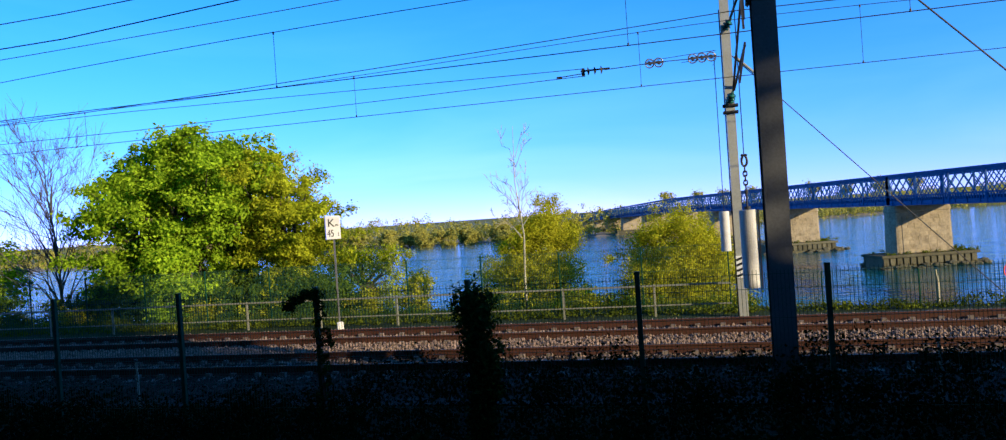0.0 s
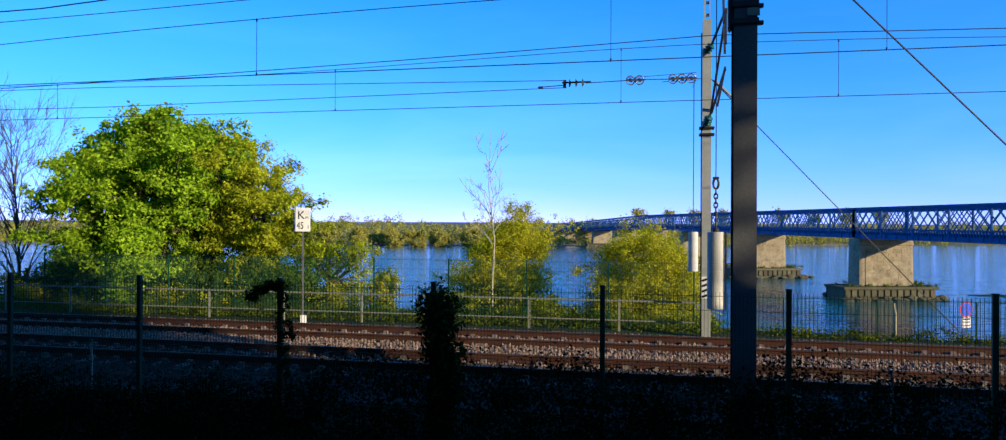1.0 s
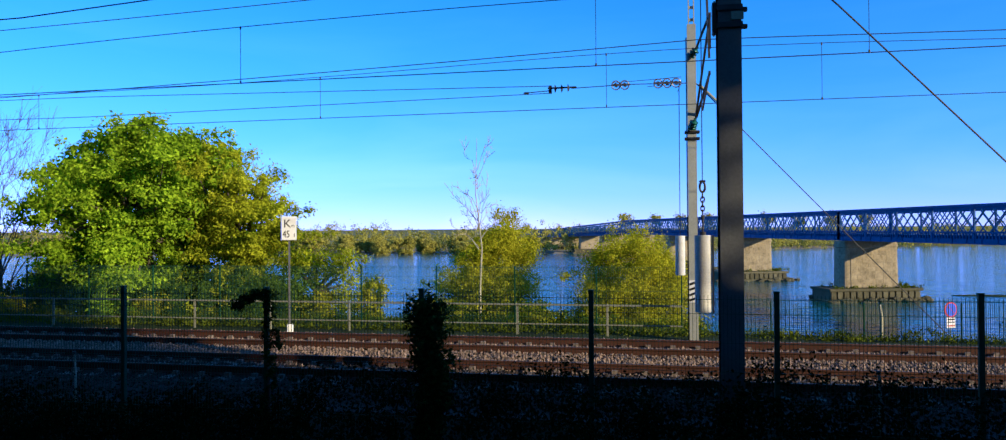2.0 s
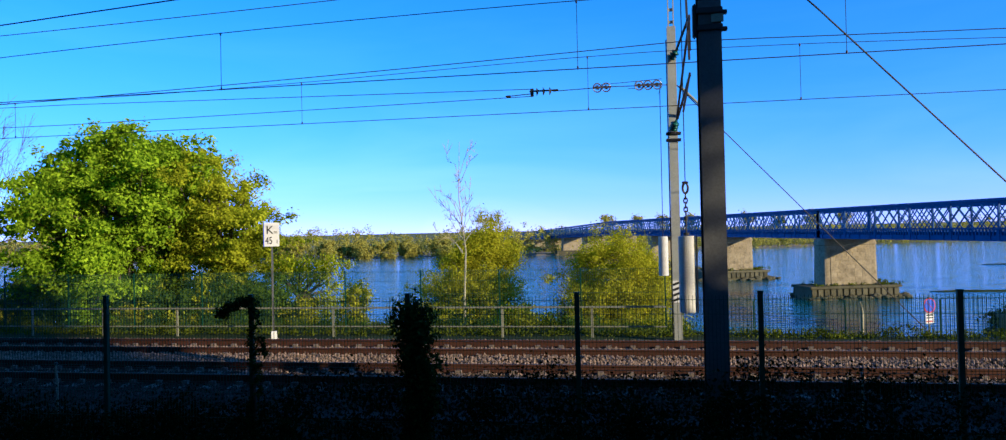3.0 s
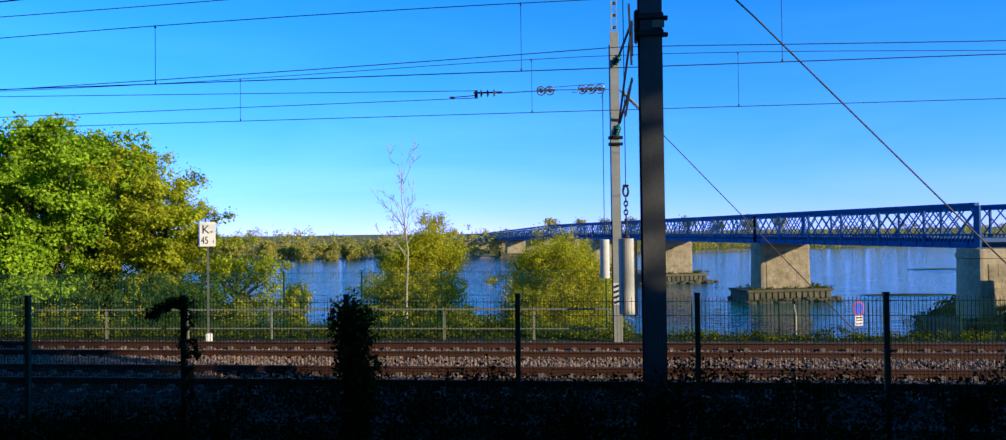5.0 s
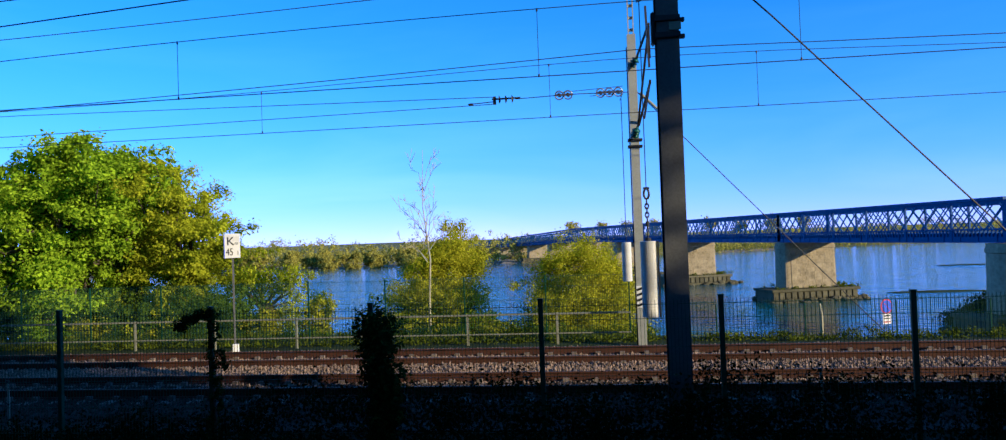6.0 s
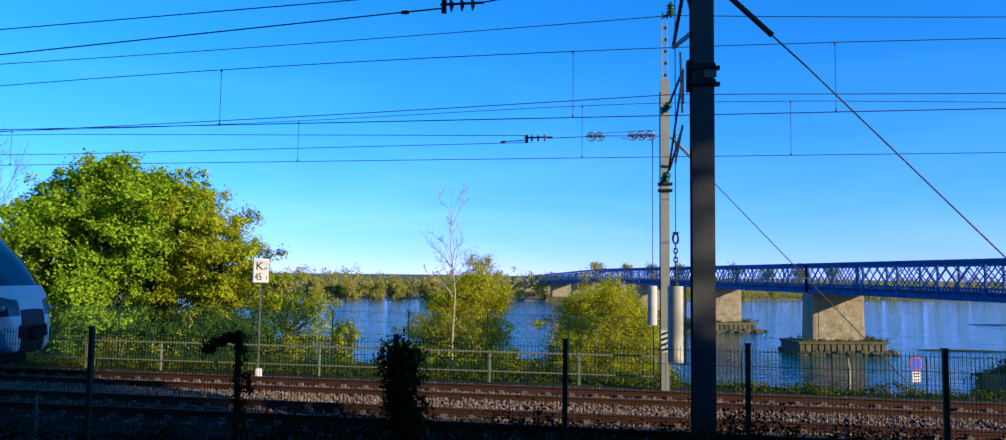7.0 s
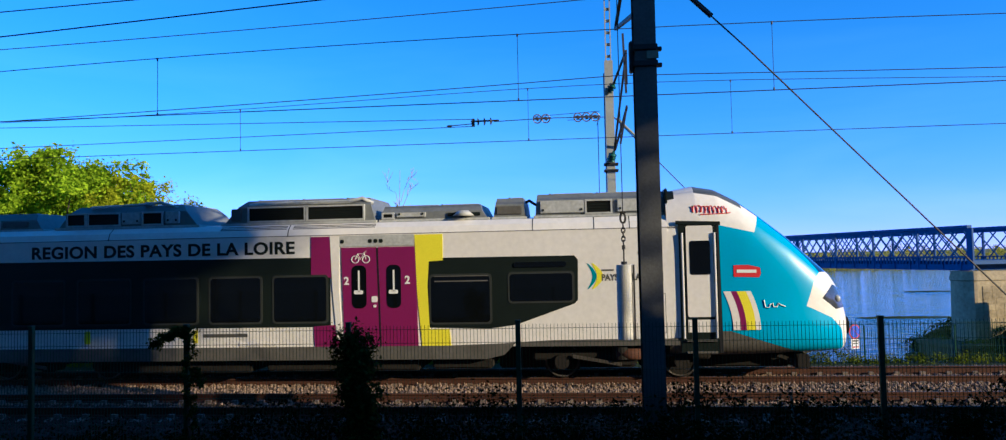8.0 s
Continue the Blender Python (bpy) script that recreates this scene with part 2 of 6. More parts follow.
# ---- mesh helpers ----
def box(bm, x0, x1, y0, y1, z0, z1, bevel=0.0):
    r = bmesh.ops.create_cube(bm, size=1, matrix=Matrix.LocRotScale(((x0 + x1) / 2, (y0 + y1) / 2, (z0 + z1) / 2), None, (x1 - x0, y1 - y0, z1 - z0)))
    if bevel:
        edges = list({e for v in r["verts"] for e in v.link_edges})
        bmesh.ops.bevel(bm, geom=edges, offset=bevel, segments=2, affect="EDGES", clamp_overlap=True)
    return bm


def beam(bm, a, c, w, h=None):
    """A square bar from a to c."""
    a, c = Vector(a), Vector(c)
    d = c - a
    m = Matrix.Translation((a + c) / 2) @ d.to_track_quat("Z", "Y").to_matrix().to_4x4() @ Matrix.Diagonal((w, h or w, d.length, 1))
    bmesh.ops.create_cube(bm, size=1, matrix=m)
    return bm


def tube(bm, pts, radii, seg=6):
    """A round tapered limb along points."""
    rings, pts = [], [Vector(p) for p in pts]
    for i, p in enumerate(pts):
        d = (pts[min(i + 1, len(pts) - 1)] - pts[max(i - 1, 0)]).normalized()
        side = d.cross(Vector((0.31, 0.77, 0.55))).normalized()
        up = d.cross(side)
        r = radii[i] if isinstance(radii, (list, tuple)) else radii
        rings.append([bm.verts.new(p + r * (math.cos(k * math.tau / seg) * side + math.sin(k * math.tau / seg) * up)) for k in range(seg)])
    for r0, r1 in zip(rings, rings[1:]):
        for k in range(seg):
            bm.faces.new((r0[k], r0[(k + 1) % seg], r1[(k + 1) % seg], r1[k]))
    bm.faces.new(rings[0][::-1])
    bm.faces.new(rings[-1])
    return bm


def disc(bm, center, axis, r, depth, seg=20, r2=None):
    m = Matrix.Translation(center) @ Vector(axis).to_track_quat("Z", "Y").to_matrix().to_4x4()
    bmesh.ops.create_cone(bm, cap_ends=True, segments=seg, radius1=r, radius2=r if r2 is None else r2, depth=depth, matrix=m)
    return bm


def poly(bm, pts, depth=0.006, y=0.0, out=-1):
    """A flat plate with the outline pts (x, z), standing upright at y and depth thick."""
    a = [bm.verts.new((x, y, z)) for x, z in pts]
    c = [bm.verts.new((x, y + out * depth, z)) for x, z in pts]
    n = len(pts)
    bm.faces.new(c)
    bm.faces.new(a[::-1])
    for i in range(n):
        bm.faces.new((a[i], a[(i + 1) % n], c[(i + 1) % n], c[i]))
    bmesh.ops.recalc_face_normals(bm, faces=bm.faces)
    return bm


def rounded(x0, x1, z0, z1, r=0.06, k=4):
    pts = []
    for cx, cz, a0 in ((x1 - r, z1 - r, 0), (x0 + r, z1 - r, 90), (x0 + r, z0 + r, 180), (x1 - r, z0 + r, 270)):
        pts += [(cx + r * math.cos(radians(a0 + 90 * i / k)), cz + r * math.sin(radians(a0 + 90 * i / k))) for i in range(k + 1)]
    return pts


def part(name, bm, material, parent=None, label="", smooth=False):
    me = bpy.data.meshes.new(name)
    bm.to_mesh(me)
    bm.free()
    me.materials.append(material)
    if smooth:
        me.shade_smooth()
    ob = new(name, me)
    ob.parent = parent
    if label:
        tagged(ob, label)
    return ob


def raw(name, verts, faces, material, parent=None):
    me = bpy.data.meshes.new(name)
    me.from_pydata(verts, [], faces)
    me.materials.append(material)
    ob = new(name, me)
    ob.parent = parent
    return ob


def thing(name, place, label, category, group="", kind=""):
    e = new(name)
    e.location = place
    return tagged(e, label, category, group, kind)


def B():
    return bmesh.new()


# ---- ground, water ----
def smooth(a, c, v):
    t = min(1, max(0, (v - a) / (c - a)))
    return t * t * (3 - 2 * t)


WATER = -5.7


def ground_z(x, y):
    z = -0.3
    z -= 0.25 * smooth(-2, 9, y) * (1 - smooth(11, 13, y))
    bank = 25.0 + 1.5 * noise.noise((x * 0.06, 2.0, 0)) * (1 - smooth(1, 4, x)) - 2.6 * smooth(1, 4, x)
    z += -9.2 * smooth(bank, bank + 22, y)
    z += 6.5 * smooth(21, 33, x) * smooth(44, 54, y) * (1 - smooth(70, 84, y)) * (1 - smooth(60, 75, x))
    z += 3.9 * math.exp(-((y - 128) / 5) ** 2 - ((x - 62) / 13) ** 2)
    shore = 245 + max(0, x + 40) * 0.62 + 12 * noise.noise((x * 0.02, 5.0, 0)) - 26 * math.exp(-((x + 215) / 60) ** 2)
    z += 4.2 * smooth(shore - 14, shore + 16, y)
    z += (1.0 + 4 * smooth(1200, 2600, y) * (0.5 + noise.noise((x * 0.0012, y * 0.0012, 3)))) * smooth(shore + 10, shore + 200, y)
    return z


def lattice_mesh(name, xs, ys, fz, material, **tags):
    verts = [(x, y, fz(x, y)) for y in ys for x in xs]
    w = len(xs)
    faces = [(j * w + i, j * w + i + 1, (j + 1) * w + i + 1, (j + 1) * w + i) for j in range(len(ys) - 1) for i in range(w - 1)]
    ob = raw(name, verts, faces, material)
    ob.data.shade_smooth()
    return tagged(ob, **tags)


xs = sorted({*range(-60, 61, 3), *range(-300, 301, 20), *range(-4000, 4001, 200)})
ys = sorted({*range(-20, 80, 2), *range(80, 420, 6), *range(420, 1000, 60), *range(1000, 4201, 200), *range(-400, -20, 40)})
land = lattice_mesh("ground", xs, ys, ground_z, M["soil"], label="earth and rough grass sloping down to the river, near part darkened for shade", category="ground", kind="structure")
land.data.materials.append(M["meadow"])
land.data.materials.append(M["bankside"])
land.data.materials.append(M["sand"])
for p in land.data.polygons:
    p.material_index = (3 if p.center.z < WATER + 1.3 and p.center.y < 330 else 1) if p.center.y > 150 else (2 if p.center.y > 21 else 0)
lattice_mesh("water", [-4000, -400, 0, 400, 4000], [34, 200, 420, 4200], lambda x, y: WATER, water_mat, label="wide blue river with a rippled surface", category="river", kind="structure")

# ---- railway ----
TRACK_FAR, TRACK_NEAR = 19.1, 15.5
X0, X1 = -90.0, 70.0


def ballast_z(x, y):
    edge = smooth(12.9, 13.7, y) * (1 - smooth(21.0, 21.9, y))
    return -0.34 + edge * 0.14 + 0.015 * noise.noise((x * 2, y * 2, 0))


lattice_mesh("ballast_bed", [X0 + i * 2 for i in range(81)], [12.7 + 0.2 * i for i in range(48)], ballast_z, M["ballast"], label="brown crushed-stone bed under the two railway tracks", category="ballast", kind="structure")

RAIL_PROFILE = [(-0.075, -0.172), (0.075, -0.172), (0.07, -0.16), (0.012, -0.145), (0.012, -0.05), (0.036, -0.035), (0.036, -0.006), (0.03, 0.0), (-0.03, 0.0), (-0.036, -0.006), (-0.036, -0.035), (-0.012, -0.05), (-0.012, -0.145), (-0.07, -0.16)]


def rail_mesh(parent, y):
    bm = B()
    a = [bm.verts.new((X0, dy + y, z)) for dy, z in RAIL_PROFILE]
    c = [bm.verts.new((X1, dy + y, z)) for dy, z in RAIL_PROFILE]
    k = len(a)
    for i in range(k):
        bm.faces.new((a[i], c[i], c[(i + 1) % k], a[(i + 1) % k]))
    ob = part("rail", bm, M["rust"], parent)
    bm = B()
    box(bm, X0, X1, y - 0.022, y + 0.022, -0.002, 0.002)
    part("running_surface", bm, M["railhead"], ob, "worn bright running surface")
    return ob


def sleeper_mesh():
    bm = B()
    box(bm, -0.14, 0.14, -1.3, 1.3, -0.30, -0.185, 0.02)
    for s in (-0.7525, 0.7525):
        for d in (-0.13, 0.13):
            box(bm, -0.06, 0.06, s + d - 0.045, s + d + 0.045, -0.185, -0.115)
    me = bpy.data.meshes.new("sleeper")
    bm.to_mesh(me)
    bm.free()
    me.materials.append(M["sleeper"])
    return me


SLEEPER = sleeper_mesh()
for yc in (TRACK_FAR, TRACK_NEAR):
    track = thing("railway_track", (0, yc, 0), "rusty steel railway track on concrete sleepers in stone ballast", "railway track", "pair of tracks")
    for s in (-0.7525, 0.7525):
        rail_mesh(track, s)
    for i in range(90):
        ob = new("sleeper", SLEEPER)
        ob.parent, ob.location = track, (-34 + i * 0.6, 0, 0)


def ballast_stones(count):
    rng = np.random.default_rng(5)
    base = np.array([(1, 0, 0), (-1, 0, 0), (0, 1, 0), (0, -1, 0), (0, 0, 1), (0, 0, -1)], float)
    fc = np.array([(0, 2, 4), (2, 1, 4), (1, 3, 4), (3, 0, 4), (2, 0, 5), (1, 2, 5), (3, 1, 5), (0, 3, 5)])
    x, y = rng.uniform(-24, 16, count), rng.uniform(13.2, 21.6, count)
    size = rng.uniform(0.02, 0.05, (count, 1, 3))
    v = base[None] * size * rng.uniform(0.6, 1.25, (count, 6, 1))
    a = rng.uniform(0, 6.28, count)
    ca, sa = np.cos(a)[:, None], np.sin(a)[:, None]
    v = np.stack([v[..., 0] * ca - v[..., 1] * sa, v[..., 0] * sa + v[..., 1] * ca + 0.4 * v[..., 2], v[..., 2]], -1)
    near = np.minimum(np.abs(np.abs(y - TRACK_FAR) - 0.75), np.abs(np.abs(y - TRACK_NEAR) - 0.75))
    between = np.abs(y - 17.3) < 0.95
    z = -0.2 + rng.uniform(-0.015, 0.025, count) - 0.03 * (near < 0.12) + 0.07 * between * rng.uniform(0.3, 1, count)
    z = z - 0.13 * np.clip((13.7 - y) / 0.8, 0, 1) - 0.13 * np.clip((y - 21.0) / 0.8, 0, 1)
    v = v + np.stack([x, y, z], -1)[:, None]
    for pick, m_, label in ((y >= 16.0, "stone", "loose pinkish crushed ballast stones round the far track"), (y < 16.0, "stone_dark", "ballast stones round the near track, colour darkened for shade")):
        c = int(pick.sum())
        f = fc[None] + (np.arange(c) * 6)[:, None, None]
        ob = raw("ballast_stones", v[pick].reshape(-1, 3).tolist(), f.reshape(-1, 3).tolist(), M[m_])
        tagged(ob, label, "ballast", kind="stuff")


ballast_stones(70000)


# ---- near fence: green welded mesh on green posts ----
def mesh_panel(width, height, step, wire, rows):
    bm = B()
    for i in range(int(width / step)):
        x = -width / 2 + step * (i + 0.5)
        box(bm, x - wire, x + wire, -wire, wire, 0, height)
    for r in rows:
        box(bm, -width / 2, width / 2, -0.006 - wire, -0.006 + wire, r - wire, r + wire)
        box(bm, -width / 2, width / 2, 0.006 - wire, 0.006 + wire, r - wire, r + wire)
    me = bpy.data.meshes.new("mesh_panel")
    bm.to_mesh(me)
    bm.free()
    return me


FENCE_Y, FENCE_X = 11.2, [-18.7 + 2.525 * i for i in range(15)]
near_fence = thing("mesh_fence", (0, FENCE_Y, -0.5), "green welded wire fence with square posts, colour darkened for shade", "fence")
PANEL = mesh_panel(2.46, 2.36, 0.052, 0.0028, [0.1, 0.5, 0.9, 1.3, 1.7, 2.1, 2.3])
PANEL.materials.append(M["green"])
bm = B()
box(bm, -0.035, 0.035, -0.035, 0.035, 0, 2.41, 0.006)
box(bm, -0.04, 0.04, -0.04, 0.04, 2.40, 2.42)
POST = bpy.data.meshes.new("post")
bm.to_mesh(POST)
bm.free()
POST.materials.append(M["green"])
for i, x in enumerate(FENCE_X):
    o = new("post", POST)
    o.parent, o.location = near_fence, (x, 0, 0)
    if i < len(FENCE_X) - 1:
        o = new("mesh_panel", PANEL)
        o.parent, o.location = near_fence, (x + 1.262, 0, 0)

# ---- far side: tall mesh fence, low guard rail in front of it ----
far_fence = thing("mesh_fence", (0, 23.6, -0.35), "tall green welded wire fence along the river bank", "fence")
PANEL2 = mesh_panel(2.46, 2.0, 0.052, 0.0035, [0.05, 0.45, 0.85, 1.25, 1.65, 1.95])
PANEL2.materials.append(M["farmesh"])
bm = B()
box(bm, -0.02, 0.02, -0.02, 0.02, 0, 2.0, 0.004)
POST2 = bpy.data.meshes.new("post")
bm.to_mesh(POST2)
bm.free()
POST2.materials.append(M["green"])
for i in range(24):
    o = new("post", POST2)
    o.parent, o.location = far_fence, (-42 + 2.5 * i, 0, 0)
    low = 0.6 if i > 17 else 1.0
    o.scale = (1, 1, low)
    o.location.z = -0.2 if i > 17 else 0.0
    o = new("mesh_panel", PANEL2)
    o.parent, o.location = far_fence, (-42 + 2.5 * i + 1.25, 0, 0)
    o.scale = (1, 1, 0.6 if i > 16 else 1.0)
    o.location.z = -0.12 if i > 16 else 0.0
guard = thing("guard_rail", (0, 22.5, -0.35), "low weathered steel guard rail with two bars beside the tracks", "guard rail")
for i in range(15):
    bm = B()
    box(bm, -0.035, 0.035, -0.025, 0.025, 0, 0.96, 0.008)
    o = part("post", bm, M["galv"], guard)
    o.location = (-1.6 + 2.62 * (i - 14), 0, 0)
for z, w in ((0.93, 0.025), (0.37, 0.018)):
    bm = B()
    box(bm, -40, 0.5, -0.055, -0.026, z - w, z + w, 0.006)
    part("rail_bar", bm, M["galv"], guard)


# ---- masts ----
def h_mast(bm, w, d, z0, z1, t=0.02):
    w, d, t = w / 2, d / 2, t / 2
    ring = [(-w, -d), (w, -d), (w, -d + 2 * t), (t, -d + 2 * t), (t, d - 2 * t), (w, d - 2 * t), (w, d), (-w, d), (-w, d - 2 * t), (-t, d - 2 * t), (-t, -d + 2 * t), (-w, -d + 2 * t)]
    a = [bm.verts.new((x, y, z0)) for x, y in ring]
    c = [bm.verts.new((x, y, z1)) for x, y in ring]
    for i in range(12):
        bm.faces.new((a[i], a[(i + 1) % 12], c[(i + 1) % 12], c[i]))
    bm.faces.new(c)
    bm.faces.new(a[::-1])
    return bm


mast = thing("catenary_mast", (1.01, 12.4, -0.5), "tall dark grey steel catenary mast with clamped collar", "catenary mast")
part("column", h_mast(B(), 0.34, 0.30, 0, 9.6), M["mast"], mast)
bm = B()
box(bm, -0.20, -0.175, -0.06, -0.03, 0, 8.2)
part("cable_duct", bm, M["iron"], mast, "thin black cable pipe along the column")
bm = B()
for z in (6.36, 6.62):
    box(bm, -0.19, 0.19, -0.19, 0.19, z - 0.045, z + 0.045, 0.008)
    box(bm, 0.15, 0.27, -0.05, 0.05, z - 0.03, z + 0.03, 0.008)
box(bm, -0.25, -0.19, -0.12, 0.12, 6.25, 6.75, 0.02)
part("collar", bm, M["iron"], mast, "black bolted steel collar")
bm = B()
box(bm, 0.02, 0.2, -0.19, -0.16, 6.43, 6.55)
part("plate", bm, M["galv"], mast, "small pale metal plate")
bm = B()
beam(bm, (-0.16, 0, 7.55), (-0.24, 0.5, 8.2), 0.05)
beam(bm, (-0.16, 0, 8.6), (-0.3, 3.1, 7.9), 0.06)
beam(bm, (-0.16, 0, 7.2), (-0.3, 3.1, 7.88), 0.06)
part("bracket_arm", bm, M["iron"], mast, "dark steel tube bracket carrying the wires")

far_mast = thing("catenary_mast", (0.79, 22.0, -0.4), "pale steel catenary mast with green glass insulators beyond the tracks", "catenary mast")
part("column", h_mast(B(), 0.235, 0.22, 0, 8.75), M["pale"], far_mast)
bm = B()
box(bm, -0.085, -0.055, -0.06, 0.06, 8.75, 10.7)
box(bm, 0.055, 0.085, -0.06, 0.06, 8.75, 10.7)
for i in range(6):
    box(bm, -0.055, 0.055, -0.02, 0.02, 8.85 + 0.34 * i, 8.93 + 0.34 * i)
part("mast_extension", bm, M["pale"], far_mast, "slim ladder-like top extension")
bm = B()
box(bm, -0.155, -0.127, -0.05, 0.05, 0, 8.4)
part("cable_duct", bm, M["iron"], far_mast)
bm = B()
for z in (5.62, 5.80):
    box(bm, -0.2, 0.2, -0.17, 0.17, z - 0.03, z + 0.03, 0.006)
part("collar", bm, M["iron"], far_mast)


bm = B()
box(bm, -0.125, 0.125, -0.135, -0.115, 1.15, 1.75, 0.004)
plate = part("warning_plate", bm, M["white"], far_mast, "striped warning plate")
for i in range(4):
    bm = B()
    beam(bm, (-0.115, -0.139, 1.2 + 0.145 * i), (0.115, -0.139, 1.29 + 0.145 * i), 0.004, 0.06)
    part("stripe", bm, M["black"], plate)


def insulator(parent, place, axis, count=3, r=0.12, gap=0.09):
    bm = B()
    a = Vector(axis).normalized()
    for i in range(count):
        disc(bm, Vector(place) + a * gap * i, a, r, 0.045, 14, r * 0.45)
    disc(bm, Vector(place) + a * gap * (count - 1) / 2, a, 0.03, gap * (count + 1.2), 8)
    return part("insulator", bm, M["insulator"], parent, "green glass disc insulator", True)


insulator(far_mast, (0.0, -0.22, 7.88), (0.5, -0.5, 0.5))
insulator(far_mast, (0.0, -0.22, 5.92), (0.2, -0.6, 0.6))
insulator(far_mast, (0.16, -0.1, 10.6), (0, 0, 1), 4, 0.13)
bm = B()
beam(bm, (0.06, -0.2, 5.95), (0.35, -2.6, 8.3), 0.05)
beam(bm, (0.1, -0.2, 8.0), (0.35, -2.6, 8.35), 0.05)
beam(bm, (0.35, -2.55, 8.35), (0.33, -2.9, 7.44), 0.045)
beam(bm, (0.3, -2.2, 8.9), (0.33, -2.5, 7.3), 0.05)
part("bracket_arm", bm, M["iron"], far_mast, "dark tube bracket carrying the far wires")
bm = B()
beam(bm, (0.12, -0.05, 6.2), (0.42, -1.1, 7.2), 0.05)
beam(bm, (0.42, -1.1, 7.25), (0.25, -0.6, 6.3), 0.045)
part("registration_arm", bm, M["iron"], far_mast)


for x in (-52.0, 52.0):
    copy_thing(mast, pose(x, 12.4, -0.5))
    copy_thing(far_mast, pose(x + 0.5, 22.0, -0.4))


def counterweight(place, r, h, rings, label):
    cw = thing("counterweight", place, label, "counterweight", "tension weights")
    hh = h / rings
    for i in range(rings):
        bm = B()
        disc(bm, (0, 0, hh * (i + 0.5)), (0, 0, 1), r, hh - 0.012, 28)
        part("weight_disc", bm, M["concrete"], cw, smooth=False)
    bm = B()
    disc(bm, (0, 0, h / 2), (0, 0, 1), r * 0.9, h, 20)
    part("core", bm, M["concrete"], cw)
    return cw


cw = counterweight((0.62, 13.0, 1.43), 0.133, 1.24, 8, "white concrete tension weight hanging on a chain")
bm = B()
tube(bm, [(0, 0, 1.24), (0, 0, 1.55)], 0.014, 6)
disc(bm, (0, 0, 1.27), (0, 0, 1), 0.05, 0.05, 12)
disc(bm, (0, 0, 1.53), (0, 0, 1), 0.03, 0.07, 10)
for i in range(5):
    z = 1.60 + 0.072 * i
    tube(bm, [(0.03 * math.cos(a) * (i % 2), 0.03 * math.cos(a) * (1 - i % 2), z + 0.05 * math.sin(a)) for a in [k * math.tau / 8 for k in range(9)]], 0.012, 5)
tube(bm, [(0.042 * math.cos(a), 0, 2.02 + 0.085 * math.sin(a)) for a in [k * math.tau / 12 for k in range(13)]], 0.020, 6)
box(bm, -0.05, 0.05, -0.025, 0.025, 2.09, 2.13, 0.008)
part("chain", bm, M["iron"], cw, "dark iron chain and shackle")
bm = B()
tube(bm, [(0, 0, 2.12), (0.0, 0, 6.6)], 0.008, 5)
part("cable", bm, M["wire"], cw)
bm = B()
box(bm, 0.145, 0.165, -0.08, 0.08, 0.0, 1.24)
part("guide_plate", bm, M["iron"], cw, "narrow dark guide strip")
cw2 = counterweight((0.47, 23.4, 1.4), 0.14, 1.15, 5, "small white tension weight behind the mast")
bm = B()
tube(bm, [(0, 0, 1.15), (-0.02, -1.4, 5.3)], 0.011, 5)
part("cable", bm, M["wire"], cw2)


# ---- overhead wires ----
def cable(name, pts, r, label, mat_="wire"):
    bm = B()
    tube(bm, pts, r, 5)
    return tagged(part(name, bm, M[mat_]), label, "overhead wire")


def sagging(xa, xb, y, za, zm, zb, k=24, y2=None):
    pts = []
    for i in range(k + 1):
        u = i / k
        z = za * (1 - u) * (1 - 2 * u) + 4 * zm * u * (1 - u) + zb * u * (2 * u - 1)
        pts.append((xa + (xb - xa) * u, y + ((y2 if y2 is not None else y) - y) * u, z))
    return pts


def catenary(y, zc, span, rc, dropper_x, label):
    """Contact wire, carrying wire over it and droppers between them."""
    whole = thing("overhead_line", (0, y, 0), label, "overhead line", "overhead lines")
    bm = B()
    tube(bm, [(X0, 0, zc), (-20, 0, zc), (0, 0, zc), (X1, 0, zc)], rc, 6)
    part("contact_wire", bm, M["wire"], whole)
    bm = B()
    tube(bm, [(x, 0, span(x)) for x in range(-90, 71, 2)], rc * 0.85, 6)
    part("carrying_wire", bm, M["wire"], whole)
    for x in dropper_x:
        bm = B()
        tube(bm, [(x, 0, zc), (x, 0, span(x))], 0.006, 5)
        disc(bm, (x, 0, zc + 0.02), (0, 0, 1), 0.018, 0.06, 8)
        disc(bm, (x, 0, span(x) - 0.02), (0, 0, 1), 0.018, 0.06, 8)
        part("dropper", bm, M["wire"], whole)
    return whole


catenary(TRACK_FAR, 5.73, lambda x: 6.70 + 0.36 * math.exp(-((x - 1.0) / 9.0) ** 2), 0.0095, [-26, -17.4, -8.8, -1.33, 3.61, 11, 19], "thin dark contact wire and carrying wire over the far track")
catenary(TRACK_NEAR, 6.01, lambda x: 7.38 - 0.00142 * (max(x, -20) - 1) ** 2, 0.0105, [-24, -16.8, -9.0, -1.28, 3.76, 11, 19], "dark contact wire and carrying wire over the near track")
cable("overhead_wire", sagging(-60, 0.8, TRACK_FAR, 6.55, 6.49, 7.26) + sagging(0.8, 50, TRACK_FAR, 7.28, 6.9, 7.2)[1:], 0.011, "second thin wire beside the far carrying wire")
cable("feeder_wire", sagging(-60, 0.95, 22, 9.3, 9.35, 10.2) + sagging(0.95, 60, 22, 10.2, 9.3, 9.9)[1:], 0.013, "feeder wire held at the far mast top")
cable("overhead_wire", [(-60, 13.5, 7.2), (-12.73, 13.5, 7.66), (-5.1, 13.5, 7.92), (0.98, 12.4, 8.15)], 0.011, "thin anchoring wire to the near mast")
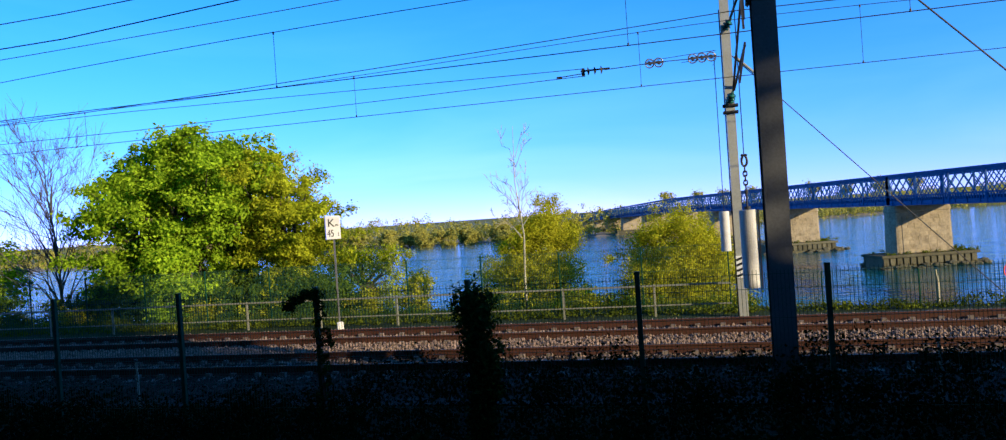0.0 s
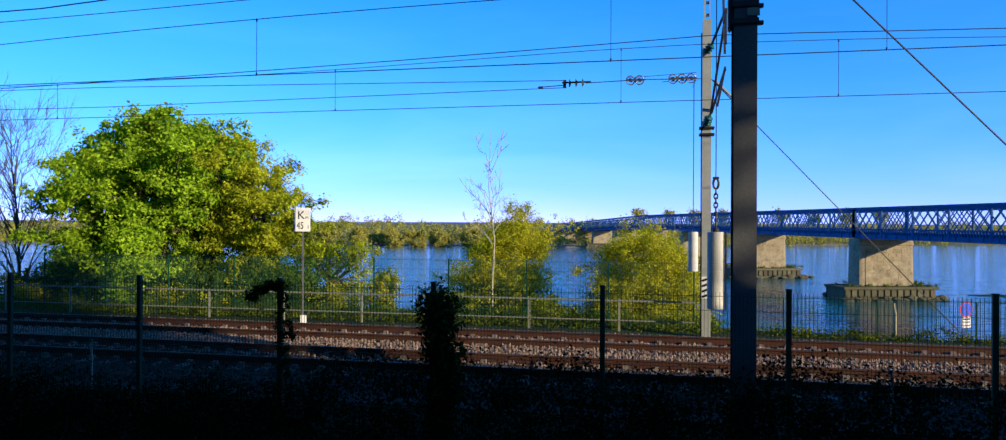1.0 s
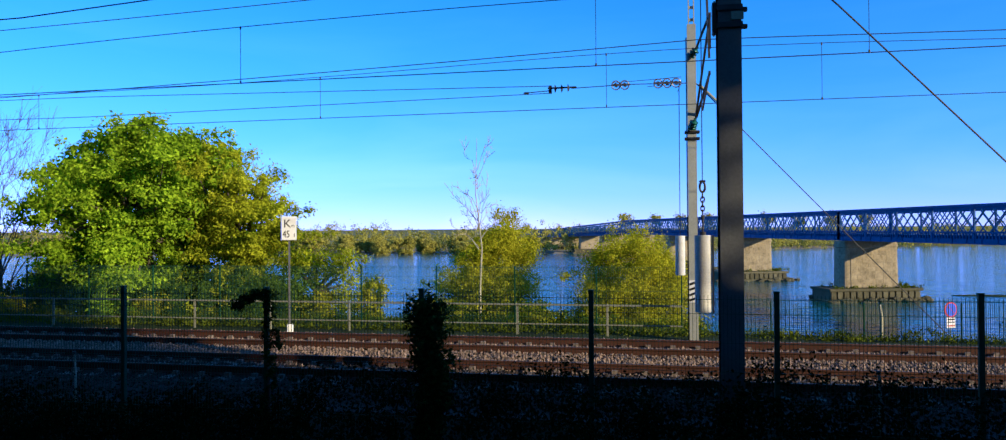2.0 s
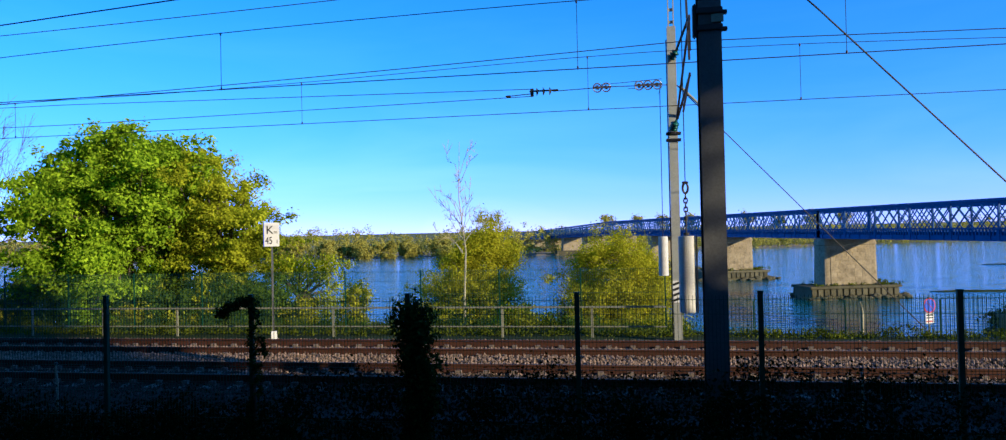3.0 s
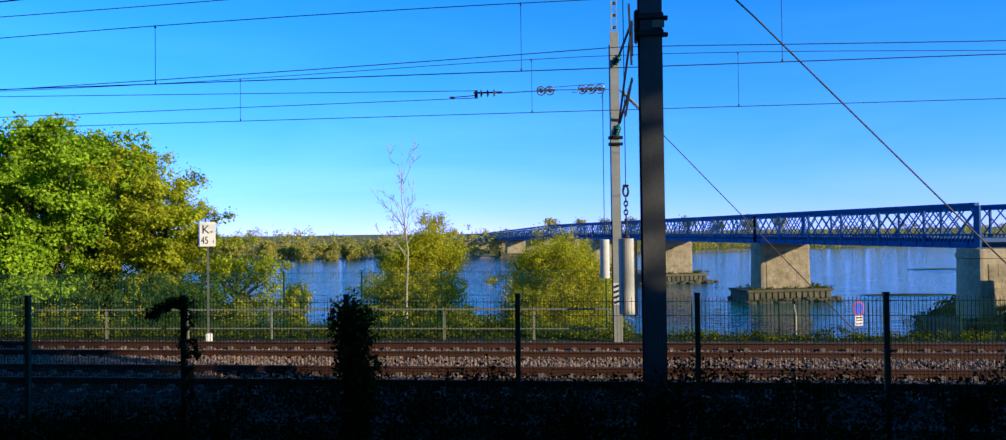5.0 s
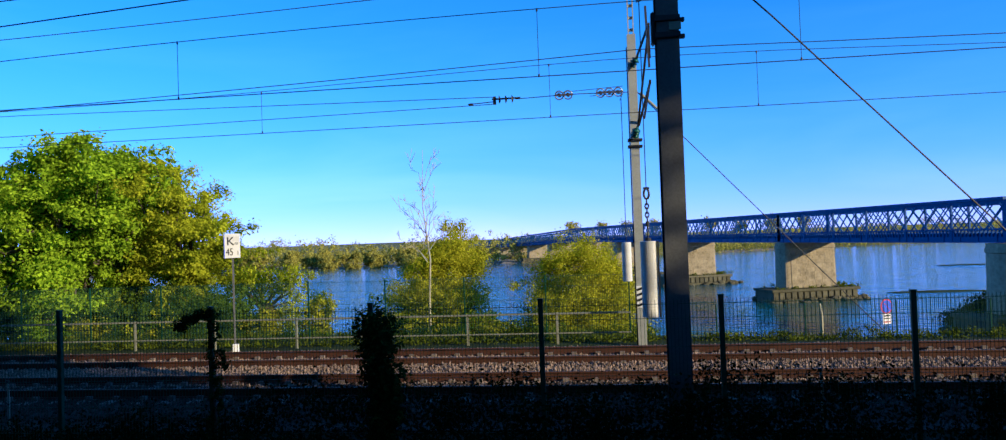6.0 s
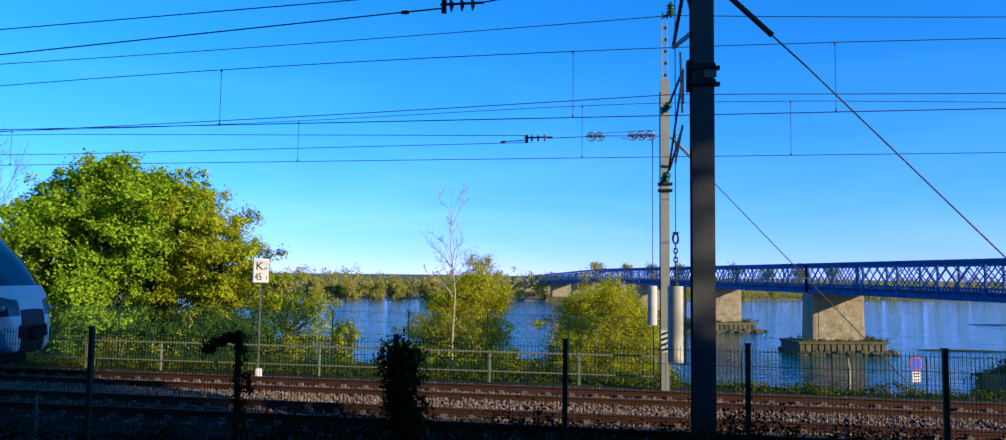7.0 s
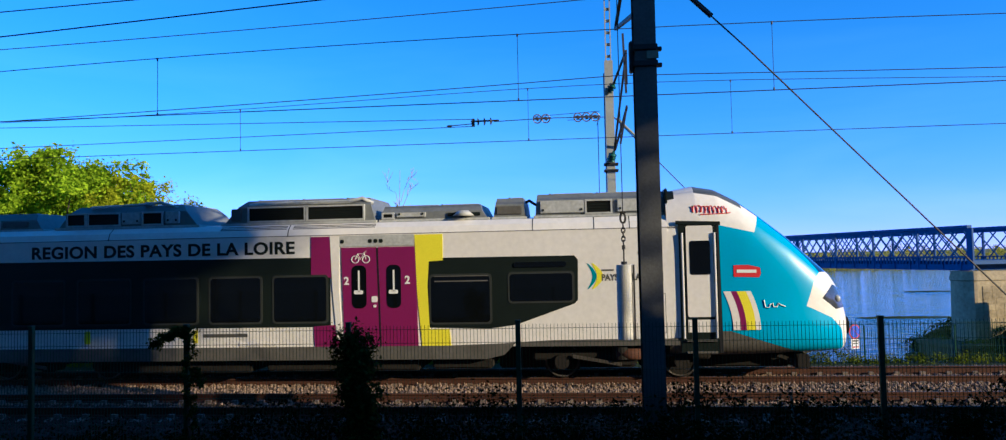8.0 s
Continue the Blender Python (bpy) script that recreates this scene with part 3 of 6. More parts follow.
cable("overhead_wire", [(-60, 13.5, 6.6), (-12.7, 13.5, 7.14), (-4.32, 13.5, 7.635)], 0.013, "anchoring wire ending at an insulator string")
for z0, z1, xe in ((6.99, 6.75, -3.05), (6.37, 6.55, -3.05)):
    cable("overhead_wire", [(-60, 20.2, z0 + 0.05), (-17.5, 21.2, z0), (xe, 21.5, z1)], 0.010, "anchoring wire running to the far mast")


def tension_string(name, y, x0, z0, label, s=1.0):
    """Turnbuckle, hanger and glass discs, in a row along x."""
    t = thing(name, (x0, y, z0), label, "insulator")
    bm = B()
    tube(bm, [(-0.75 * s, 0, -0.06 * s), (0, 0, -0.02)], 0.014 * s, 6)
    box(bm, -0.72 * s, -0.6 * s, -0.03, 0.03, -0.085 * s, -0.035 * s)
    box(bm, -0.03, 0.05, -0.04, 0.04, -0.1 * s, 0.12 * s)
    part("turnbuckle", bm, M["iron"], t)
    bm = B()
    for i in range(3):
        disc(bm, (0.16 + 0.18 * i * s, 0, 0.03), (1, 0, 0), 0.115 * s, 0.04, 16, 0.05)
    disc(bm, (0.34, 0, 0.05), (1, 0, 0), 0.025, 0.8, 8)
    part("disc_string", bm, M["iron"], t, "row of dark insulator discs")
    return t


ns = tension_string("insulator_string", 13.5, -3.5, 7.70, "dark insulator string with turnbuckle on the near wire", 1.1)
bm = B()
tube(bm, [(0.7, 0, 0.05), (2.5, -0.4, 0.15), (4.45, -1.1, 0.3)], 0.014, 5)
part("tie_rod", bm, M["iron"], ns)
ts = tension_string("insulator_string", 21.5, -3.06, 6.64, "insulator string and tensioning pulleys at the far mast")
bm = B()
tube(bm, [(0.6, 0, 0.02), (1.7, 0, 0.05), (2.3, 0, 0.06), (3.72, 0.4, 0.1)], 0.012, 5)
part("tie_rod", bm, M["iron"], ts)
for px, nn in ((1.82, 2), (2.95, 3)):
    bm = B()
    for i in range(nn):
        cx = px + 0.24 * i
        tube(bm, [(cx + 0.11 * math.cos(q), 0.02 * math.cos(q), 0.05 + 0.12 * math.sin(q)) for q in [math.tau * u / 16 for u in range(17)]], 0.018, 6)
        disc(bm, (cx, 0, 0.05), (0.15, 1, 0), 0.05, 0.12, 10)
        beam(bm, (cx - 0.1, 0, 0.05), (cx + 0.1, 0, 0.05), 0.03)
    box(bm, px - 0.12, px + 0.24 * nn - 0.1, -0.05, -0.04, 0.02, 0.08)
    part("pulley", bm, M["chrome"], ts, "bare metal tensioning pulleys")
cable("tension_cable", [(-1.3, 21.5, 6.76), (0.5, 21.6, 6.86)], 0.008, "thin cable over the tensioning pulleys")
cable("tension_cable", [(-0.4, 21.5, 6.62), (0.5, 21.6, 6.66), (0.42, 22.4, 6.6)], 0.008, "thin cable below the tensioning pulleys")
cable("guy_wire", [(0.9, 22.0, 6.75), (7.6, 23.0, -0.3)], 0.014, "slanting steel guy wire from the far mast to the ground")
cable("guy_wire", [(1.0, 12.4, 7.70), (2.6, 12.4, 6.08), (8.6, 12.4, -0.36)], 0.013, "slanting steel guy wire from the near mast")
cable("guy_sleeve", [(1.3, 12.4, 7.40), (2.08, 12.4, 6.61)], 0.045, "black insulating sleeve on the guy wire")
cable("guy_sleeve", [(0.98, 21.99, 6.72), (1.5, 22.06, 6.2)], 0.035, "pale insulating sleeve on the far guy wire", "galv")

# ---- lattice bridge over the river ----
BR_DIR = Vector((-0.274, 0.962, 0))
BR_SIDE = Vector((0.962, 0.274, 0))
BR_P1 = Vector((22.6, 96.0, 0))
SPAN = 34.3
BR_Z0, BR_Z1 = 1.14, 4.58
BR_TURN = math.atan2(-BR_DIR.x, BR_DIR.y)


def bridge_place(s, across=0.0, z=0.0):
    return BR_P1 + BR_DIR * (s * SPAN) + BR_SIDE * across + Vector((0, 0, z))


def bridge_drop(s):
    """The line runs level, then falls gently towards the far bank."""
    return -0.57 * max(0.0, s - 3.0)


def truss_mesh():
    """One span of one lattice side, along +y from 0."""
    bm = B()
    L, panels = SPAN, 6
    box(bm, -0.2, 0.2, 0, L, 3.84, 4.10)
    box(bm, -0.03, 0.03, 0, L, 3.55, 3.84)
    box(bm, -0.22, 0.22, 0, L, 0.0, 0.10)
    box(bm, -0.03, 0.03, 0, L, 0.10, 0.55)
    box(bm, -0.16, 0.16, 0, L, 1.12, 1.22)
    for i in range(panels + 1):
        w = 0.30 if i in (0, panels) else 0.09
        box(bm, -0.07, 0.07, i * L / panels - w, i * L / panels + w, 0.1, 3.84)
    for i in range(panels * 3):
        y = (i + 0.5) * L / panels / 3
        box(bm, -0.09, 0.09, y - 0.045, y + 0.045, 0.1, 0.6)
    for i in range(84):
        y = (i + 0.5) * L / 84
        box(bm, -0.04, 0.04, y - 0.07, y + 0.07, 0.55, 1.12)
    step = L / panels / 4
    rise, run = 2.36, 2.1
    for i in range(-1, panels * 4 + 1):
        for sgn, off in ((1, 0.05), (-1, -0.05)):
            ya, yb = i * step, i * step + run
            za, zb = (1.2, 1.2 + rise) if sgn > 0 else (1.2 + rise, 1.2)
            ka, kb = max(0.0, (0 - ya) / run), min(1.0, (L - ya) / run)
            if kb <= ka:
                continue
            beam(bm, (off, ya + run * ka, za + (zb - za) * ka), (off, ya + run * kb, za + (zb - za) * kb), 0.08)
    bmesh.ops.scale(bm, vec=(1, 1, (BR_Z1 - BR_Z0) / 4.1), verts=bm.verts)
    me = bpy.data.meshes.new("truss")
    bm.to_mesh(me)
    bm.free()
    me.materials.append(M["bridge"])
    return me


TRUSS = truss_mesh()
bridge = thing("lattice_bridge", bridge_place(-1.75, 0, BR_Z0), "long blue steel lattice girder bridge on stone piers", "bridge")
bridge.rotation_euler = (0, 0, BR_TURN)
for k in range(13):
    for side in (-3.1, 3.1):
        o = new("truss", TRUSS)
        lo, hi = bridge_drop(k - 1), bridge_drop(k)
        o.parent = bridge
        o.matrix_local = pose(side, (k + 0.75) * SPAN, lo, math.degrees(math.atan2(hi - lo, SPAN)))
    bm = B()
    box(bm, -3.0, 3.0, 0, SPAN, 0.45, 0.75)
    o = part("deck", bm, M["bridge"], bridge)
    o.matrix_local = pose(0, (k + 0.75) * SPAN, bridge_drop(k - 1), math.degrees(math.atan2(bridge_drop(k) - bridge_drop(k - 1), SPAN)))
for k in range(26):
    bm = B()
    box(bm, -3.0, 3.0, -0.14, 0.14, 0.0, 0.45)
    o = part("cross_beam", bm, M["bridge"], bridge)
    o.location = (0, (0.8 + k * 0.5) * SPAN, bridge_drop(k * 0.5 - 0.95))


def pier(s):
    p = thing("bridge_pier", bridge_place(s, 0, WATER), "pale limestone bridge pier on a stone footing in the water", "bridge pier", "bridge piers")
    p.rotation_euler = (0, 0, BR_TURN)
    top = BR_Z0 + bridge_drop(s) - WATER - 0.05
    bm = B()
    # tapered shaft with half-round ends
    rings = []
    for z, grow in ((1.5, 1.08), (top - 0.75, 1.0), (top - 0.7, 1.07), (top - 0.35, 1.07), (top - 0.35, 1.0), (top, 1.0)):
        ring = []
        for i in range(24):
            a = math.tau * i / 24
            cx = 2.3 if math.cos(a) > 0 else -2.3
            ring.append(bm.verts.new((cx + 1.15 * grow * math.cos(a) * 0.95, 1.25 * grow * max(-1, min(1, 1.35 * math.sin(a))), z)))
        rings.append(ring)
    for r0, r1 in zip(rings, rings[1:]):
        for i in range(24):
            bm.faces.new((r0[i], r0[(i + 1) % 24], r1[(i + 1) % 24], r1[i]))
    bm.faces.new(rings[-1])
    part("shaft", bm, M["pier"], p)
    # coursed ashlar faces, blocks slightly uneven
    rows = max(1, int((top - 2.3) / 0.46))
    rq = random.Random(int(s * 10) + 3)
    for sgn in (-1, 1) if s < 2 else ():
        for r in range(rows):
            z, x = 1.53 + 0.46 * r, -2.45
            grow = 1.08 - 0.08 * r / rows
            while x < 2.3:
                w = min(rq.uniform(0.55, 1.15), 2.45 - x)
                face = sgn * 1.25 * grow
                bm = B()
                box(bm, x, x + w - 0.025, face - 0.05, face + 0.05 + sgn * rq.uniform(0.0, 0.025), z, z + 0.435)
                part("stone_block", bm, M["pier"], p)
                x += w
    bm = B()
    box(bm, -5.2, 5.2, -2.1, 2.1, -2.0, 1.35, 0.1)
    foot = part("footing", bm, M["footing"], p, "dark worn stone footing")
    for i in range(14):
        for sgn in (-1, 1):
            bm = B()
            box(bm, -5.25 + i * 0.75, -4.64 + i * 0.75, sgn * 2.1 - 0.18, sgn * 2.1 + 0.18, 0.35, 1.12, 0.04)
            part("stone", bm, M["footing"], foot)
    bm = B()
    box(bm, -5.45, 5.45, -2.4, 2.4, 1.16, 1.46, 0.05)
    part("coping", bm, M["footing"], p, "worn stone coping")
    rng = random.Random(int(s * 10) + 7)
    bm = B()
    for i in range(70):
        x, y = rng.uniform(-6.0, 6.0), rng.choice((-1, 1)) * rng.uniform(2.2, 3.2)
        r = rng.uniform(0.25, 0.6)
        bmesh.ops.create_icosphere(bm, subdivisions=1, radius=r, matrix=Matrix.Translation((x, y, rng.uniform(-0.3, 0.25))) @ Matrix.Diagonal((1.3, 1, rng.uniform(0.5, 0.9), 1)))
    for i in range(60):
        r = rng.uniform(0.2, 0.5)
        bmesh.ops.create_icosphere(bm, subdivisions=1, radius=r, matrix=Matrix.Translation((5.2 + rng.uniform(0, 2.2) ** 0.8, rng.gauss(0, 1.1), rng.uniform(-0.25, 0.2))) @ Matrix.Diagonal((1.3, 1, rng.uniform(0.4, 0.7), 1)))
    tagged(part("rubble", bm, M["footing"], p, "loose rubble round the footing"), kind="stuff")
    if s < 3:
        nr = np.random.default_rng(int(s * 10) + 50)
        spots = np.array([(rng.uniform(-4.8, 5.0), rng.choice((-1, 1)) * rng.uniform(1.4, 2.0), 1.4 + rng.uniform(0, 0.3)) for _ in range(40)] + [(5.0 + rng.uniform(-2, 0.8), rng.uniform(-2, 1), 1.4 + rng.uniform(0, 0.5)) for _ in range(26)])
        v, f = leaf_cloud(spots, np.full(len(spots), 0.35), 26, 0.09, nr, 0.6)
        tagged(raw("moss_and_weeds", v.tolist(), f.tolist(), M["grass"], p), "weeds growing on the footing", kind="stuff")
    return p


abut = thing("bridge_abutment", bridge_place(-1.45, 0, WATER), "stone abutment of the bridge on the bank", "abutment")
abut.rotation_euler = (0, 0, BR_TURN)
bm = B()
box(bm, -4.2, 4.2, -6, 10, -2, BR_Z0 - WATER - 0.05, 0.1)
part("wall", bm, M["pier"], abut)


# ---- trees ----
def leaf_cloud(centers, radii, per, size, rng, squash=0.8):
    """Diamond leaves scattered in soft clumps. Returns vertices and faces."""
    centers, radii = np.asarray(centers, float), np.asarray(radii, float)
    n = len(centers) * per
    c = np.repeat(centers, per, 0)
    r = np.repeat(radii, per)[:, None]
    d = rng.normal(0, 0.5, (n, 3)) * r
    d[:, 2] *= squash
    p = c + d
    out = p - centers.mean(0)
    out /= np.linalg.norm(out, axis=1, keepdims=True) + 1e-6
    out = 0.35 * out + 1.1 * d / (np.linalg.norm(d, axis=1, keepdims=True) + 1e-6)
    face = rng.normal(0, 0.55, (n, 3)) + 0.55 * out + (0, 0, 0.35)
    a = np.cross(face, rng.normal(0, 1, (n, 3)))
    a /= np.linalg.norm(a, axis=1, keepdims=True) + 1e-9
    q = np.cross(a, face)
    q /= np.linalg.norm(q, axis=1, keepdims=True) + 1e-9
    s = size * rng.uniform(0.6, 1.4, (n, 1))
    v = np.stack([p - a * s, p + q * s * 0.55, p + a * s, p - q * s * 0.55], 1)
    f = np.arange(n * 4).reshape(n, 4)
    return v.reshape(-1, 3), f


def crown_points(center, half, count, rng, hollow=0.35):
    """Clump centres through an uneven ellipsoid, denser towards its skin."""
    out = []
    while len(out) < count:
        d = rng.normal(0, 1, 3)
        d /= np.linalg.norm(d)
        lump = 0.82 + 0.36 * noise.noise(Vector(d * 1.7) + Vector(center) * 0.37) + 0.2 * noise.noise(Vector(d * 4.1) + Vector(center))
        rad = (hollow + (1 - hollow) * rng.random() ** 0.5) * lump
        out.append(np.array(center) + d * np.array(half) * rad)
    return np.array(out)


def limbs(bm, root, tips, r0, rng, sub=0):
    """A trunk that forks into bent limbs reaching the tips."""
    root = Vector(root)
    for tip in tips:
        tip = Vector(tip)
        mid1 = root.lerp(tip, 0.35) + Vector(rng.normal(0, 0.12, 3)) * (tip - root).length * 0.5 + Vector((0, 0, 0.12 * (tip - root).length))
        mid2 = root.lerp(tip, 0.7) + Vector(rng.normal(0, 0.08, 3)) * (tip - root).length * 0.5
        pts = [root, mid1, mid2, tip]
        tube(bm, pts, [r0, r0 * 0.65, r0 * 0.35, max(0.006, r0 * 0.08)], 6)
        if sub:
            for _ in range(sub):
                u = rng.uniform(0.3, 0.95)
                base = mid1.lerp(mid2, u) if u < 0.65 else mid2.lerp(tip, u)
                ln = (tip - root).length * rng.uniform(0.18, 0.4)
                end = base + (Vector(rng.normal(0, 0.5, 3)) + (tip - root).normalized() * 0.8 + Vector((0, 0, 0.35))).normalized() * ln
                tube(bm, [base, base.lerp(end, 0.5) + Vector(rng.normal(0, 0.04, 3)) * ln, end], [max(0.009, r0 * 0.25), max(0.007, r0 * 0.15), 0.004], 4)
                for _ in range(2):
                    e2 = base.lerp(end, rng.uniform(0.3, 0.9))
                    tube(bm, [e2, e2 + (Vector(rng.normal(0, 0.5, 3)) + (end - base).normalized() + Vector((0, 0, 0.3))).normalized() * ln * 0.4], [r0 * 0.09 + 0.005, 0.004], 4)


def tree(name, base, crowns, count, per, leaf, material, label, category="tree", clump=0.5, trunk=0.16, seed=1, twigs=1, bark="bark", hollow=0.35, bough=0):
    """base: foot of the trunk. crowns: (centre, half sizes) in the world."""
    rng = np.random.default_rng(seed)
    t = thing(name, base, label, category)
    bx = Vector(base)
    bm = B()
    cz = np.mean([c[0][2] - c[1][2] * 0.6 for c in crowns])
    fork = Vector((np.mean([c[0][0] for c in crowns]) * 0.5 + bx.x * 0.5, np.mean([c[0][1] for c in crowns]) * 0.5 + bx.y * 0.5, max(bx.z + 0.4, cz))) - bx
    tube(bm, [(0, 0, -0.3), fork * 0.5 + Vector((0.05, 0.03, 0)), fork], [trunk * 1.2, trunk, trunk * 0.85], 8)
    part("trunk", bm, M[bark], t, smooth=True)
    allc = []
    total = sum(c[1][0] * c[1][1] * c[1][2] for c in crowns)
    bm = B()
    for c, h in crowns:
        k = max(6, int(count * h[0] * h[1] * h[2] / total))
        pts = crown_points(np.array(c) - np.array(base), h, k, rng, hollow)
        allc.append(pts)
        limbs(bm, fork, [pts[i] for i in range(0, min(len(pts), 9))], trunk * 0.6, rng, twigs)
    part("branchwork", bm, M[bark], t)
    allc = np.concatenate(allc)
    if bough:
        allc = np.repeat(allc, bough, 0)
        spread = rng.normal(0, 0.5, allc.shape) * clump * 2.2
        spread[:, 2] *= 0.42
        allc = allc + spread
    v, f = leaf_cloud(allc, clump * rng.uniform(0.6, 1.3, len(allc)), per, leaf, rng)
    raw("crown", v.tolist(), f.tolist(), material, t)
    return t


tree("maple_tree", (-20.0, 28.5, -1.6), [((-20.4, 28.3, 3.9), (3.6, 3.0, 3.2)), ((-23.6, 28.3, 4.1), (2.4, 2.2, 2.5)), ((-20.4, 25.9, 2.2), (2.2, 1.2, 1.5)), ((-19.6, 25.6, 0.7), (2.0, 1.0, 1.2)), ((-18.5, 28.4, 5.1), (2.2, 1.9, 2.1)), ((-22.6, 28.3, 5.6), (2.2, 1.8, 1.8)), ((-20.2, 28.3, 6.2), (2.5, 1.7, 1.5)), ((-23.6, 28.0, 1.2), (2.4, 2.0, 1.9)), ((-20.0, 28.4, 0.7), (2.8, 2.2, 2.0)), ((-22.2, 26.2, 3.6), (1.7, 1.0, 1.4))], 320, 62, 0.072, M["leaf_green"], "broad maple tree in fresh yellow-green leaf behind the fence", clump=0.34, trunk=0.22, seed=3, twigs=0, bough=8, hollow=0.3)
tree("golden_maple_tree", (-16.4, 28.9, -1.6), [((-16.7, 28.7, 2.6), (2.3, 2.2, 2.6)), ((-17.1, 28.5, 4.45), (2.0, 1.8, 1.8)), ((-15.5, 28.3, 2.95), (1.5, 1.5, 1.75)), ((-16.3, 28.2, 0.5), (2.5, 1.8, 1.8))], 130, 62, 0.058, M["leaf_gold"], "rounded maple in golden-green spring leaf beside the kilometre board", clump=0.3, trunk=0.16, seed=4, twigs=0, bough=8, hollow=0.3)
tree("field_maple_tree", (-13.8, 29.0, -2.0), [((-14.2, 29.0, 1.6), (1.3, 1.2, 1.5)), ((-12.3, 29.0, 1.3), (1.2, 1.0, 0.9)), ((-13.2, 29.0, -0.2), (1.6, 1.0, 0.8))], 42, 46, 0.05, M["leaf_gold"], "small yellow-leaved tree with bare slanting limbs", clump=0.3, trunk=0.12, seed=5, twigs=2, hollow=0.2, bough=6)
tree("shrub", (-10.5, 27.0, -1.4), [((-10.5, 27.0, 0.2), (0.62, 0.6, 1.25))], 70, 60, 0.05, M["leaf_yellow"], "slim pointed shrub behind the fence", "shrub", clump=0.28, trunk=0.05, seed=6)
tree("willow_bush", (-7.4, 32.0, -3.5), [((-6.9, 32.0, 0.6), (2.2, 1.9, 2.4)), ((-6.4, 32.2, 2.2), (1.3, 1.0, 1.6)), ((-8.9, 32.0, 0.4), (1.0, 1.0, 1.3)), ((-6.6, 31.5, -1.2), (2.6, 1.6, 1.3))], 190, 95, 0.038, M["leaf_yellow"], "yellow-green willow bush on the bank", "bush", clump=0.34, trunk=0.12, seed=7, hollow=0.2, bough=7)
tree("willow_bush", (-1.5, 30.0, -3.0), [((-1.2, 30.0, 0.9), (2.0, 1.8, 2.1)), ((-2.3, 29.6, -0.2), (1.5, 1.4, 1.6)), ((0.0, 29.8, 0.0), (1.2, 1.2, 1.7)), ((-1.2, 29.6, -1.2), (2.4, 1.4, 1.2))], 210, 95, 0.036, M["leaf_yellow"], "rounded dense yellow-green willow bush on the bank", "bush", clump=0.32, trunk=0.12, seed=8, bough=7)
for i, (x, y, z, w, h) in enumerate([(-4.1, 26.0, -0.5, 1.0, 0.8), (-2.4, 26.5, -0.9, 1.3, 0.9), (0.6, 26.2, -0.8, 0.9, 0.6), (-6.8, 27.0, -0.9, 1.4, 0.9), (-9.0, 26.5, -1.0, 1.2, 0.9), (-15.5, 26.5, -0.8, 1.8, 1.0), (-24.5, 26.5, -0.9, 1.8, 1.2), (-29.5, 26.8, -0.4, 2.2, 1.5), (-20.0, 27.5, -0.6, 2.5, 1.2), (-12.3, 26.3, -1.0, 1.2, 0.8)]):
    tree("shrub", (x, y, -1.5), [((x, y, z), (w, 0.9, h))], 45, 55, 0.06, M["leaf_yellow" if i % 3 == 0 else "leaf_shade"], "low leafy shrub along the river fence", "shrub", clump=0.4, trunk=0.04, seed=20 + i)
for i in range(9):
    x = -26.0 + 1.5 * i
    tree("shrub", (x, 27.4, -1.6), [((x, 27.4, -0.2 + 0.3 * (i * 7 % 3)), (1.3, 0.9, 1.35))], 40, 40, 0.06, M["leaf_shade"], "dense undergrowth below the maple, leaf colour darkened for shade", "shrub", clump=0.28, trunk=0.04, seed=300 + i, bough=4)
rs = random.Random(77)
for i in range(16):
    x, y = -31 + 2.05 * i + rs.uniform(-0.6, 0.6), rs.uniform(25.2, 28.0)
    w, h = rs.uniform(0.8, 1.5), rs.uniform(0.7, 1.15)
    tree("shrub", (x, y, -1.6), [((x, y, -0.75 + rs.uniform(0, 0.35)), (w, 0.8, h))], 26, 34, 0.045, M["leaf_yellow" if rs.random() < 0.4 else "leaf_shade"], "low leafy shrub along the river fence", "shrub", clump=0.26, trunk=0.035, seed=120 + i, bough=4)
tree("tall_bush", (-32.2, 29.0, -1.5), [((-32.3, 29.0, 1.6), (1.9, 1.6, 2.6))], 110, 60, 0.08, M["leaf_green"], "leafy tall bush beside the bare tree", "bush", clump=0.5, trunk=0.1, seed=41)


def bare_tree(name, base, top, spread, trunks, sub, r0, bark, seed, label, low=0.18):
    rng = np.random.default_rng(seed)
    t = thing(name, base, label, "tree")
    bx, top = Vector(base), Vector(top) - Vector(base)
    bm = B()
    mid = top * 0.45 + Vector((0.1, 0, 0))
    tube(bm, [(0, 0, -0.4), top * 0.2, mid, top * 0.72 + Vector((-0.08, 0, 0)), top], [r0 * 1.2, r0, r0 * 0.7, r0 * 0.4, 0.006], 7)
    part("trunk", bm, M[bark], t, smooth=True)
    bm = B()
    for i in range(trunks):
        u = rng.uniform(low, 0.85)
        root = top * u
        ang = rng.uniform(0, math.tau)
        ln = spread * rng.uniform(0.5, 1.0) * (1.15 - u * 0.7)
        tip = root + Vector((math.cos(ang) * ln, math.sin(ang) * ln * 0.8, ln * rng.uniform(0.7, 1.6)))
        limbs(bm, root, [tip], max(0.012, r0 * (0.55 - 0.35 * u)), rng, sub)
    part("branchwork", bm, M[bark], t)
    return t


bare_tree("bare_tree", (-28.2, 29.0, -1.8), (-28.9, 29.0, 7.9), 3.9, 50, 12, 0.07, "greybark", 11, "leafless grey-branched tree on the river bank", low=0.06)
bare_tree("bare_sapling", (-6.15, 26.0, -0.9), (-6.24, 26.0, 5.9), 1.45, 18, 6, 0.042, "palebark", 13, "slender leafless sapling with pale bark", low=0.42)


